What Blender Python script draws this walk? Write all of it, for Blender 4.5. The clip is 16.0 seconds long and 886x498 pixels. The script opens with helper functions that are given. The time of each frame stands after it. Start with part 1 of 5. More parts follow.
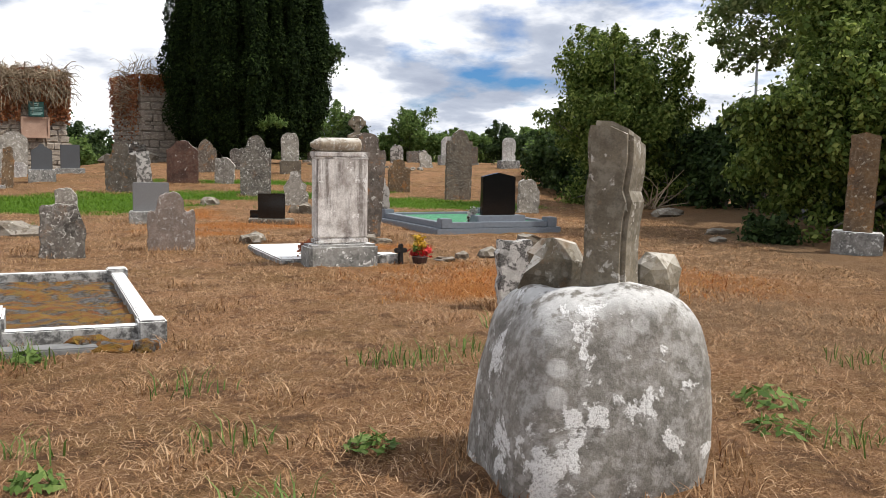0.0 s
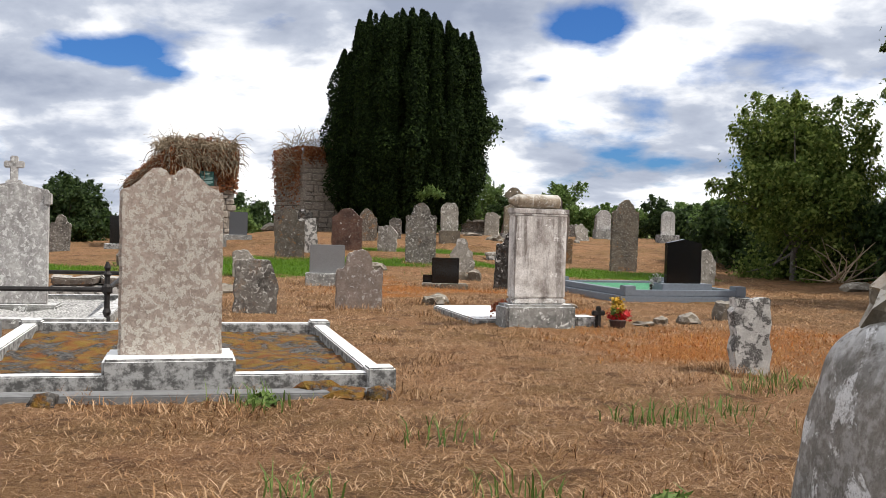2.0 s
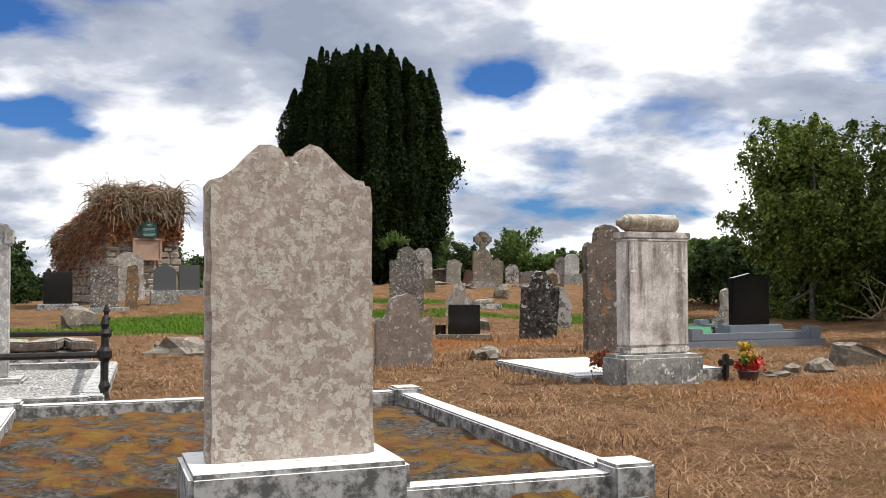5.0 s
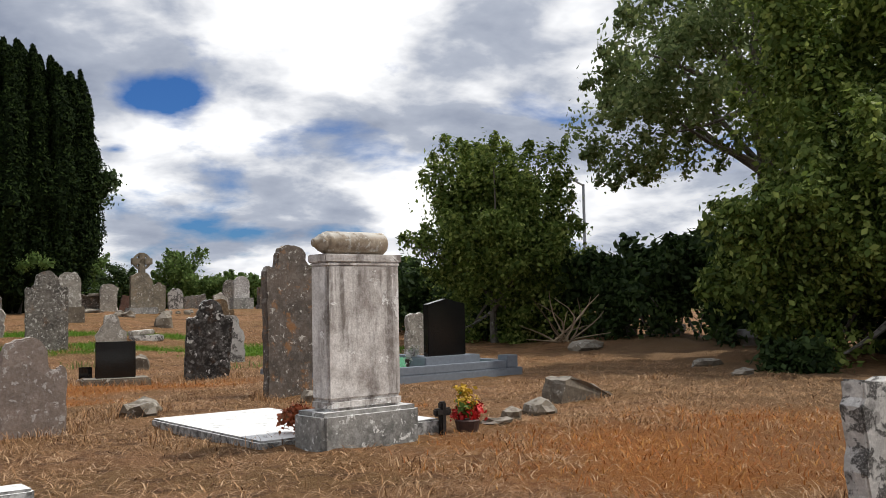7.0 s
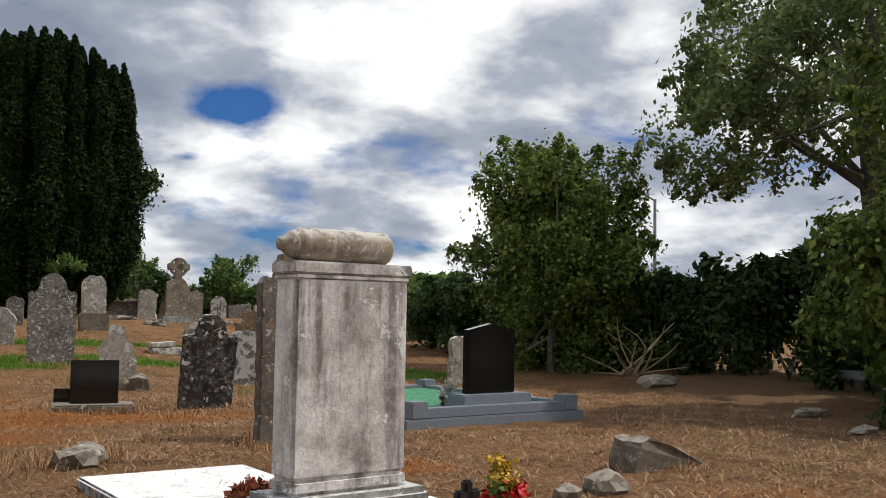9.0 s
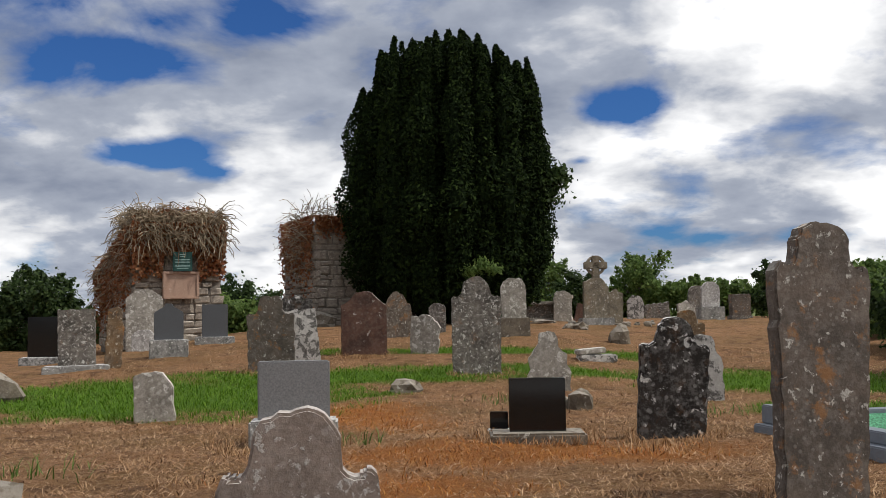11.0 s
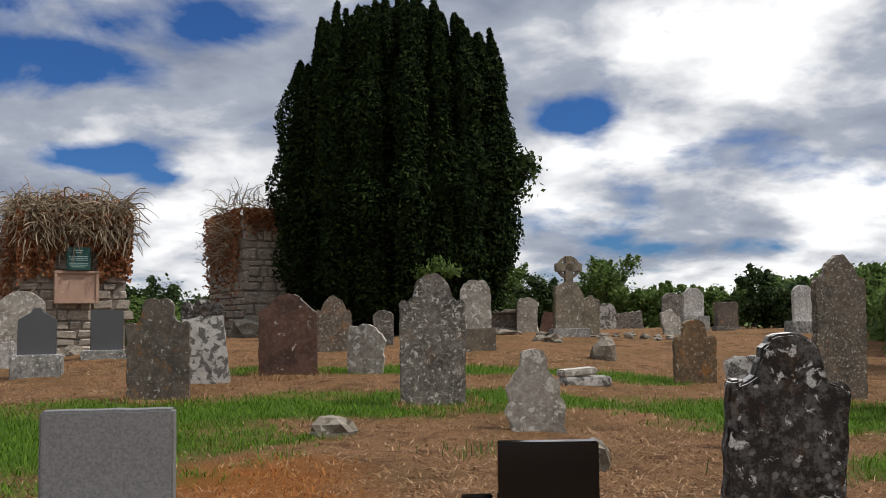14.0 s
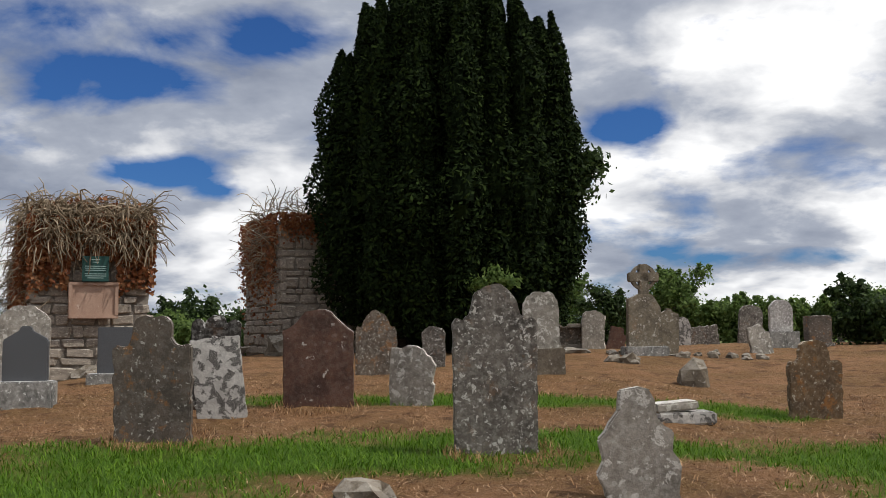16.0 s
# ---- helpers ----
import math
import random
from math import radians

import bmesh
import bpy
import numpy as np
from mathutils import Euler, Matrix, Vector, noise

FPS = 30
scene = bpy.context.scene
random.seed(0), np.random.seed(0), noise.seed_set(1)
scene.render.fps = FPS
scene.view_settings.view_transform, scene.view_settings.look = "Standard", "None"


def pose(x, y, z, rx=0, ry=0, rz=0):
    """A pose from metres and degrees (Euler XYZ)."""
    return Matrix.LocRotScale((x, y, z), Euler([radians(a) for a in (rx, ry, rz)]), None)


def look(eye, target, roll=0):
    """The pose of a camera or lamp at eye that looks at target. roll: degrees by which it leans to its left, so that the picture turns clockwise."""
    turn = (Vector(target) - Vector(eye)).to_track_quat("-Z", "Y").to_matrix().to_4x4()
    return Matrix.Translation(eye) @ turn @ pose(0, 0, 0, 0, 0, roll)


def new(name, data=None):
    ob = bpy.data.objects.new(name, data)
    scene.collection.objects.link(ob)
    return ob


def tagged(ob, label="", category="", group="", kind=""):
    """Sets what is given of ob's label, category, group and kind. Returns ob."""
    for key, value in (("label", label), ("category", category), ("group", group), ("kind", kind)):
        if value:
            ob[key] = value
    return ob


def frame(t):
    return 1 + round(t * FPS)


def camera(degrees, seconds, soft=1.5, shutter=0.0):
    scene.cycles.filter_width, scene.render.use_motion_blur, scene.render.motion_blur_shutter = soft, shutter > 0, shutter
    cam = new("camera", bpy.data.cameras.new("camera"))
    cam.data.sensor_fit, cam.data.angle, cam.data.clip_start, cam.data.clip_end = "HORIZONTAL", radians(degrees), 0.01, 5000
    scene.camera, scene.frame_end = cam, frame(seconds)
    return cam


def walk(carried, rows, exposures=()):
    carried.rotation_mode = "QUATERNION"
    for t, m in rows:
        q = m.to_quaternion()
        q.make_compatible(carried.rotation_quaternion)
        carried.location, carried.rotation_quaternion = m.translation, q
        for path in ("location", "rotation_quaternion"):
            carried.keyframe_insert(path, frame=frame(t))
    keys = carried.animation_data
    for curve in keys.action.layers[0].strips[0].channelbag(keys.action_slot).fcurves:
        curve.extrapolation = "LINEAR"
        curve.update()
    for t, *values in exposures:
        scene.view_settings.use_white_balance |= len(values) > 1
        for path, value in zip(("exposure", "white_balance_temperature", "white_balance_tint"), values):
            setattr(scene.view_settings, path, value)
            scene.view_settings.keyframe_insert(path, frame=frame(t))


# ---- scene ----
cam = camera(48.0, 16.0, 0.8)
PATH = [
    (0, (1.392, 2.498, 1.395), (1.526, 5.481, 1.097), 0.9),
    (0.5, (1.418, 2.509, 1.341), (1.440, 5.501, 1.130), 1.3),
    (1, (1.262, 2.628, 1.249), (1.161, 5.624, 1.128), 2.0),
    (1.5, (0.947, 2.761, 1.180), (0.764, 5.754, 1.096), 2.2),
    (2, (0.656, 2.929, 1.128), (0.379, 5.915, 1.057), 1.6),
    (2.5, (0.359, 3.061, 1.091), (0.009, 6.039, 1.018), 2.0),
    (3, (-0.013, 3.438, 1.081), (-0.438, 6.407, 1.019), 1.8),
    (3.2, (-0.160, 3.540, 1.079), (-0.599, 6.507, 1.024), 1.7),
    (5.3, (-1.141, 5.732, 0.909), (-1.049, 8.729, 1.010), -0.4),
    (5.5, (-1.145, 5.925, 0.953), (-0.957, 8.918, 1.045), -0.5),
    (6, (-1.206, 6.501, 0.968), (-0.738, 9.462, 1.078), -0.6),
    (6.5, (-1.165, 7.044, 1.005), (-0.433, 9.951, 1.136), -1.0),
    (7, (-0.984, 7.428, 1.028), (-0.044, 10.273, 1.174), -1.1),
    (7.5, (-0.766, 8.056, 1.029), (0.388, 10.821, 1.197), -0.7),
    (8, (-0.550, 8.558, 1.051), (0.704, 11.277, 1.239), -0.4),
    (8.5, (-0.256, 9.087, 1.085), (0.865, 11.863, 1.279), 0.3),
    (9, (-0.097, 9.604, 1.114), (0.662, 12.500, 1.307), 1.0),
    (9.5, (-0.141, 10.106, 1.139), (0.114, 13.090, 1.320), 1.2),
    (10, (-0.202, 10.948, 1.111), (-0.408, 13.935, 1.292), 1.5),
    (10.2, (-0.257, 11.201, 1.106), (-0.567, 14.179, 1.290), 1.1),
    (12.3, (-0.883, 13.879, 1.206), (-1.328, 16.840, 1.394), -1.5),
    (12.5, (-0.881, 14.129, 1.168), (-1.303, 17.093, 1.361), -1.6),
    (13, (-0.933, 14.800, 1.156), (-1.278, 17.773, 1.352), -1.7),
    (13.5, (-1.023, 15.462, 1.171), (-1.301, 18.443, 1.372), -1.3),
    (14, (-1.041, 16.118, 1.144), (-1.307, 19.098, 1.355), -0.6),
    (14.5, (-1.105, 16.756, 1.202), (-1.406, 19.734, 1.417), 0.1),
    (15, (-1.259, 17.410, 1.228), (-1.604, 20.382, 1.454), 0.5),
    (15.5, (-1.303, 18.062, 1.213), (-1.690, 21.027, 1.452), -0.0),
    (16, (-1.385, 18.654, 1.258), (-1.806, 21.614, 1.504), -0.6),
]
walk(cam, [(t, look(eye, target, roll)) for t, eye, target, roll in PATH], [(0, 0.05), (3, 0.0), (5.5, -0.1), (7.5, -0.36), (10, -0.45), (16, -0.48)])

# ---- world, sun ----
SUN_AZ, SUN_EL = 97.0, 54.0          # degrees from +y towards +x, and above the horizon
HOLES = ((-0.426, 0.871, 0.245, 0.22), (-0.39, 0.89, 0.285, 0.18), (-0.313, 0.91, 0.28, 0.16), (-0.481, 0.825, 0.297, 0.24), (-0.56, 0.76, 0.33, 0.2), (0.044, 0.98, 0.197, 0.15), (0.0, 0.989, 0.146, 0.07),
         (-0.41, 0.899, 0.153, 0.17), (-0.35, 0.926, 0.139, 0.14), (0.135, 0.989, 0.069, 0.24), (0.2, 0.978, 0.068, 0.2))   # blue gaps in the clouds: direction, width
world = bpy.data.worlds.new("world")
scene.world = world
world.use_nodes = True
wn, wl = world.node_tree.nodes, world.node_tree.links
wn.clear()


def wnode(kind, **kw):
    n = wn.new(kind)
    for k, v in kw.items():
        n.inputs[k.replace("_", " ")].default_value = v
    return n


w_out = wn.new("ShaderNodeOutputWorld")
w_bg = wn.new("ShaderNodeBackground")
w_bg.inputs["Strength"].default_value = 0.1
sky = wn.new("ShaderNodeTexSky")
sky.sky_type = "NISHITA"
sky.sun_disc = False
sky.sun_elevation, sky.sun_rotation = radians(SUN_EL), radians(SUN_AZ)
sky.air_density, sky.dust_density, sky.ozone_density = 1.0, 0.3, 2.5
w_tc = wn.new("ShaderNodeTexCoord")
w_sep = wn.new("ShaderNodeSeparateXYZ")
wl.new(w_tc.outputs["Generated"], w_sep.inputs[0])


def wmath(op, a, b=None, c=None):
    n = wn.new("ShaderNodeMath")
    n.operation = op
    for i, v in enumerate((a, b, c)):
        if v is None:
            continue
        if isinstance(v, (int, float)):
            n.inputs[i].default_value = v
        else:
            wl.new(v, n.inputs[i])
    return n.outputs[0]


# cloud layer: directions laid onto a flat sheet overhead
w_den = wmath("ADD", wmath("MAXIMUM", w_sep.outputs["Z"], 0.0), 0.16)
w_cmb = wn.new("ShaderNodeCombineXYZ")
wl.new(wmath("DIVIDE", w_sep.outputs["X"], w_den), w_cmb.inputs[0])
wl.new(wmath("DIVIDE", w_sep.outputs["Y"], w_den), w_cmb.inputs[1])


w_den2 = wmath("ADD", wmath("MAXIMUM", w_sep.outputs["Z"], 0.0), 0.30)
w_cmb2 = wn.new("ShaderNodeCombineXYZ")
wl.new(wmath("DIVIDE", w_sep.outputs["X"], w_den2), w_cmb2.inputs[0])
wl.new(wmath("DIVIDE", w_sep.outputs["Y"], w_den2), w_cmb2.inputs[1])


def wnoise(scale, detail, rough, off, dist=0.0):
    m = wn.new("ShaderNodeMapping")
    m.inputs["Location"].default_value = off
    wl.new(w_cmb2.outputs[0], m.inputs["Vector"])
    n = wn.new("ShaderNodeTexNoise")
    n.inputs["Scale"].default_value, n.inputs["Detail"].default_value = scale, detail
    n.inputs["Roughness"].default_value, n.inputs["Distortion"].default_value = rough, dist
    wl.new(m.outputs[0], n.inputs["Vector"])
    return n.outputs["Fac"]


def wramp(fac, stops):
    r = wn.new("ShaderNodeValToRGB")
    while len(r.color_ramp.elements) < len(stops):
        r.color_ramp.elements.new(0.5)
    for e, (p, c) in zip(r.color_ramp.elements, stops):
        e.position, e.color = p, (*c, 1)
    wl.new(fac, r.inputs["Fac"])
    return r.outputs["Color"]


def hole_at(x, y, z, r):
    """A gap in the cloud sheet round one direction, 0 inside to 1 outside."""
    d = wn.new("ShaderNodeVectorMath")
    d.operation = "DISTANCE"
    k = max(z, 0.0) + 0.16
    wl.new(w_cmb.outputs[0], d.inputs[0])
    d.inputs[1].default_value = (x / k, y / k, 0)
    return wmath("DIVIDE", d.outputs["Value"], r)


edge = wnoise(3.2, 8, 0.55, (3.1, 1.7, 0), 0.2)
gap = 1.5
for h in HOLES:
    gap = wmath("MINIMUM", gap, hole_at(*h))
open_sky = wmath("ADD", wmath("MULTIPLY", wmath("SUBTRACT", edge, 0.5), 5.0), gap)
cover = wramp(wmath("MULTIPLY", wmath("ADD", open_sky, wmath("MULTIPLY", wnoise(0.6, 6, 0.55, (8.0, 2.0, 1), 0.2), 0.6)), 0.5), [(0.30, (0, 0, 0)), (0.72, (1, 1, 1))])
tone = wramp(wmath("ADD", wmath("MULTIPLY", wnoise(1.7, 6, 0.5, (7.7, 4.2, 2), 0.2), 0.75), wmath("MULTIPLY", wnoise(6.0, 6, 0.55, (1.7, 9.2, 5), 0.2), 0.25)), [(0.36, (3.5, 4.0, 5.2)), (0.45, (5.6, 6.1, 7.2)), (0.50, (9.8, 10.0, 10.5)), (0.575, (15.5, 15.5, 15.5))])
w_blue = wn.new("ShaderNodeMix")
w_blue.data_type, w_blue.blend_type = "RGBA", "MULTIPLY"
w_blue.inputs[0].default_value = 1.0
wl.new(sky.outputs[0], w_blue.inputs[6])
w_blue.inputs[7].default_value = (0.28, 0.55, 1.0, 1)
w_mix = wn.new("ShaderNodeMix")
w_mix.data_type = "RGBA"
wl.new(cover, w_mix.inputs[0])
wl.new(w_blue.outputs[2], w_mix.inputs[6])
wl.new(tone, w_mix.inputs[7])
wl.new(w_mix.outputs[2], w_bg.inputs["Color"])
wl.new(w_bg.outputs[0], w_out.inputs["Surface"])

sun = new("sun", bpy.data.lights.new("sun", "SUN"))
sun.data.energy, sun.data.angle, sun.data.color = 4.2, radians(0.6), (1.0, 0.95, 0.87)
s_dir = Vector((math.sin(radians(SUN_AZ)) * math.cos(radians(SUN_EL)), math.cos(radians(SUN_AZ)) * math.cos(radians(SUN_EL)), math.sin(radians(SUN_EL))))
sun.matrix_world = look(s_dir * 60, (0, 0, 0))


# ---- materials ----
def nodes_of(name):
    m = bpy.data.materials.new(name)
    m.use_nodes = True
    t = m.node_tree
    return m, t.nodes, t.links, t.nodes["Principled BSDF"]


class Graph:
    """A few short calls to wire a material."""

    def __init__(self, name, rough=0.9, metal=0.0, spec=0.3):
        self.m, self.n, self.l, self.b = nodes_of(name)
        self.b.inputs["Roughness"].default_value = rough
        self.b.inputs["Metallic"].default_value = metal
        self.b.inputs["Specular IOR Level"].default_value = spec
        tc, oi = self.n.new("ShaderNodeTexCoord"), self.n.new("ShaderNodeObjectInfo")
        add = self.n.new("ShaderNodeVectorMath")
        add.operation = "MULTIPLY_ADD"
        self.l.new(oi.outputs["Random"], add.inputs[0])
        add.inputs[1].default_value = (37.0, 19.0, 53.0)
        self.l.new(tc.outputs["Object"], add.inputs[2])
        self.co, self.rnd = add.outputs[0], oi.outputs["Random"]

    def noise(self, scale, detail=5, rough=0.6, stretch=None, off=0.0, dist=0.0):
        n = self.n.new("ShaderNodeTexNoise")
        n.inputs["Scale"].default_value, n.inputs["Detail"].default_value = scale, detail
        n.inputs["Roughness"].default_value, n.inputs["Distortion"].default_value = rough, dist
        mp = self.n.new("ShaderNodeMapping")
        mp.inputs["Scale"].default_value = stretch or (1, 1, 1)
        mp.inputs["Location"].default_value = (off, off * 1.7, off * 0.6)
        self.l.new(self.co, mp.inputs["Vector"])
        self.l.new(mp.outputs[0], n.inputs["Vector"])
        return n.outputs["Fac"]

    def voronoi(self, scale, feature="F1", off=0.0):
        n = self.n.new("ShaderNodeTexVoronoi")
        n.feature = feature
        n.inputs["Scale"].default_value = scale
        mp = self.n.new("ShaderNodeMapping")
        mp.inputs["Location"].default_value = (off, off, off)
        self.l.new(self.co, mp.inputs["Vector"])
        self.l.new(mp.outputs[0], n.inputs["Vector"])
        return n.outputs["Distance"]

    def ramp(self, fac, *stops):
        r = self.n.new("ShaderNodeValToRGB")
        while len(r.color_ramp.elements) < len(stops):
            r.color_ramp.elements.new(0.5)
        for e, (p, c) in zip(r.color_ramp.elements, stops):
            e.position = p
            e.color = (c, c, c, 1) if isinstance(c, (int, float)) else (*c, 1)
        self.l.new(fac, r.inputs["Fac"])
        return r.outputs["Color"]

    def mix(self, fac, a, b, mode="MIX"):
        x = self.n.new("ShaderNodeMix")
        x.data_type, x.blend_type = "RGBA", mode
        for i, v in ((0, fac), (6, a), (7, b)):
            if isinstance(v, (int, float)):
                x.inputs[i].default_value = v
            elif isinstance(v, tuple):
                x.inputs[i].default_value = (*v, 1)
            else:
                self.l.new(v, x.inputs[i])
        return x.outputs[2]

    def mul(self, a, b):
        x = self.n.new("ShaderNodeMath")
        x.operation = "MULTIPLY"
        for i, v in enumerate((a, b)):
            if isinstance(v, (int, float)):
                x.inputs[i].default_value = v
            else:
                self.l.new(v, x.inputs[i])
        return x.outputs[0]

    def attr(self, name):
        a = self.n.new("ShaderNodeAttribute")
        a.attribute_name = name
        return a.outputs["Fac"]

    def finish(self, colour, height=None, strength=0.5, dist=0.01):
        if isinstance(colour, tuple):
            self.b.inputs["Base Color"].default_value = (*colour, 1)
        else:
            self.l.new(colour, self.b.inputs["Base Color"])
        if height is not None:
            bp = self.n.new("ShaderNodeBump")
            bp.inputs["Strength"].default_value, bp.inputs["Distance"].default_value = strength, dist
            self.l.new(height, bp.inputs["Height"])
            self.l.new(bp.outputs[0], self.b.inputs["Normal"])
        return self.m


def stone(name, base, dark, lichen=(0.62, 0.61, 0.56), amount=0.5, size=9.0, rust=0.0, streak=0.0, crown=0.8):
    """Weathered stone: two tones, lichen discs and crusts, optional rust lichen and rain streaks. amount: share of lichen, 0 to 1."""
    g = Graph(name)
    c = g.mix(g.ramp(g.noise(3.5, 8, 0.65), (0.36, 0.0), (0.62, 1.0)), dark, base)
    c = g.mix(g.mul(g.ramp(g.noise(60, 4, 0.7), (0.4, 0.0), (0.7, 1.0)), 0.45), c, tuple(v * 0.45 for v in dark))
    if streak:
        c = g.mix(g.mul(g.ramp(g.noise(2.6, 6, 0.6, (3.0, 3.0, 0.35), 4.0), (0.48, 0.0), (0.6, 1.0)), streak), c, tuple(v * 0.6 for v in dark))
    c = g.mix(g.mul(g.ramp(g.noise(17, 7, 0.7, None, 44.0), (0.47, 0.0), (0.6, 1.0)), min(0.6, 1.1 * amount)), c, tuple(0.55 * b + 0.45 * l for b, l in zip(base, lichen)))
    hole = 0.655 - 0.23 * amount
    crust = g.mul(g.ramp(g.noise(size * 1.35, 10, 0.64, None, 8.0, 0.35), (hole, 0.0), (hole + 0.03, 1.0)), g.ramp(g.noise(90, 5, 0.7, None, 3.0), (0.36, 0.25), (0.52, 1.0)))
    c = g.mix(g.mul(crust, 0.9), c, lichen)
    disc = g.ramp(g.voronoi(size * 1.9, "F1", 3.0), (0.2 + 0.16 * amount, 1.0), (0.27 + 0.18 * amount, 0.0))
    keep = g.ramp(g.noise(size * 0.45, 3, 0.5, None, 21.0), (0.5, 0.0), (0.56, 1.0))
    c = g.mix(g.mul(g.mul(disc, keep), min(1.0, amount * 0.7)), c, tuple(min(0.8, v * 1.08) for v in lichen))
    # upward faces paler: crown lichen, with sunlit top edges put into the colour
    geo, sep = g.n.new("ShaderNodeNewGeometry"), g.n.new("ShaderNodeSeparateXYZ")
    g.l.new(geo.outputs["Normal"], sep.inputs[0])
    cap = g.mul(g.ramp(sep.outputs["Z"], (0.3, 0.0), (0.75, 1.0)), g.ramp(g.noise(14, 6, 0.65, None, 50.0), (0.4, 0.0), (0.5, min(1.0, crown))))
    c = g.mix(cap, c, tuple(min(0.78, v * 1.15) for v in lichen))
    if rust:
        c = g.mix(g.mul(g.ramp(g.noise(5.0, 7, 0.7, None, 33.0), (0.56, 0.0), (0.64, 1.0)), rust), c, (0.30, 0.13, 0.035))
    h = g.mix(0.5, g.noise(45, 6, 0.7), g.mix(0.6, g.noise(11, 6, 0.65), crust))
    return g.finish(c, h, 0.7, 0.012)


M_TWIN = stone("pinkish_lichened_stone", (0.40, 0.325, 0.275), (0.28, 0.225, 0.19), (0.51, 0.475, 0.42), 0.66, 17)
M_PLINTH = stone("speckled_grey_plinth", (0.30, 0.29, 0.27), (0.10, 0.10, 0.095), (0.72, 0.72, 0.70), 0.3, 11, 0, 0, 0.6)
M_SCROLL = stone("white_washed_stone", (0.76, 0.73, 0.70), (0.30, 0.26, 0.235), (0.74, 0.73, 0.71), 0.22, 5, 0, 0.98, 0.2)
M_SCROLLTOP = stone("tan_scroll_stone", (0.34, 0.27, 0.19), (0.19, 0.15, 0.11), (0.5, 0.48, 0.44), 0.4, 12)
M_GREY = stone("grey_lichened_stone", (0.17, 0.148, 0.128), (0.06, 0.053, 0.046), (0.56, 0.54, 0.50), 0.35, 15, 0.2)
M_DARK = stone("dark_mottled_stone", (0.045, 0.038, 0.033), (0.014, 0.012, 0.011), (0.66, 0.65, 0.63), 0.25, 8.0, 0.1, 0, 1.0)
M_BROWN = stone("brown_red_stone", (0.135, 0.072, 0.052), (0.065, 0.036, 0.028), (0.50, 0.47, 0.43), 0.12, 6, 0.1)
M_PIT = stone("brown_pitted_stone", (0.15, 0.115, 0.085), (0.07, 0.056, 0.045), (0.55, 0.53, 0.48), 0.28, 20, 0.5)
M_RUST = stone("rust_lichened_stone", (0.20, 0.125, 0.065), (0.085, 0.058, 0.038), (0.5, 0.45, 0.36), 0.25, 14, 0.8)
M_PALE = stone("pale_worn_stone", (0.36, 0.33, 0.285), (0.16, 0.145, 0.125), (0.60, 0.58, 0.54), 0.4, 8)
M_WHITEB = stone("white_black_lichened_stone", (0.62, 0.60, 0.57), (0.38, 0.36, 0.34), (0.04, 0.037, 0.034), 0.62, 6, 0, 0, 0.0)
M_SMALL = stone("pink_grey_stone", (0.27, 0.21, 0.175), (0.17, 0.135, 0.115), (0.46, 0.43, 0.40), 0.3, 11)
M_TALLDK = stone("dark_leaning_stone", (0.135, 0.105, 0.085), (0.07, 0.057, 0.048), (0.45, 0.43, 0.39), 0.2, 12, 0.55)
M_BOULDER = stone("granite_boulder", (0.25, 0.23, 0.205), (0.125, 0.115, 0.10), (0.72, 0.71, 0.70), 0.42, 3.6, 0, 0, 0.45)
M_PILLAR = stone("tan_pillar_stone", (0.215, 0.18, 0.13), (0.105, 0.09, 0.066), (0.50, 0.47, 0.42), 0.28, 9, 0.2)
M_CROSSW = stone("speckled_white_stone", (0.46, 0.44, 0.42), (0.27, 0.25, 0.24), (0.64, 0.63, 0.61), 0.45, 14, 0, 0.5)
M_RUIN = stone("ruin_stone", (0.33, 0.28, 0.23), (0.17, 0.145, 0.12), (0.50, 0.46, 0.40), 0.3, 5)
M_MORTAR = stone("ruin_mortar", (0.23, 0.20, 0.17), (0.12, 0.105, 0.09), (0.35, 0.32, 0.28), 0.2, 6)
M_ROCK = stone("field_rock", (0.19, 0.155, 0.115), (0.09, 0.074, 0.056), (0.48, 0.45, 0.40), 0.18, 7, 0, 0, 0.3)


def plain(name, colour, rough=0.5, metal=0.0, vary=0.15, scale=12.0, bump=0.15, spec=0.4):
    g = Graph(name, rough, metal, spec)
    c = g.mix(g.ramp(g.noise(scale, 6, 0.65), (0.35, 0.0), (0.65, 1.0)), tuple(v * (1 - vary) for v in colour), tuple(min(1, v * (1 + vary)) for v in colour))
    return g.finish(c, g.noise(scale * 5, 5, 0.6), bump, 0.004)


M_BLACK = plain("polished_black_granite", (0.006, 0.006, 0.0065), 0.12, 0, 0.3, 80, 0.0, 0.5)
M_SLATE = plain("dark_grey_polished_granite", (0.075, 0.078, 0.085), 0.35, 0, 0.2, 90, 0.02)
M_GREYPOL = plain("grey_dull_granite", (0.17, 0.17, 0.172), 0.6, 0, 0.25, 70, 0.1)
M_KERBBLUE = plain("blue_grey_painted_kerb", (0.155, 0.175, 0.205), 0.6, 0, 0.1, 20, 0.1)
M_KERBGREY = plain("grey_concrete_kerb", (0.17, 0.17, 0.17), 0.8, 0, 0.2, 9, 0.3)
M_IRON = plain("rusty_black_iron", (0.022, 0.019, 0.018), 0.6, 0.4, 0.5, 25, 0.4)
M_POST = plain("galvanised_steel", (0.26, 0.28, 0.31), 0.5, 0.6, 0.1, 10, 0.0)
M_SIGN = plain("green_sign_board", (0.012, 0.06, 0.052), 0.5, 0, 0.1, 8, 0.0)
M_SIGNTXT = plain("pale_sign_lines", (0.25, 0.38, 0.36), 0.6, 0, 0.05, 8, 0.0)
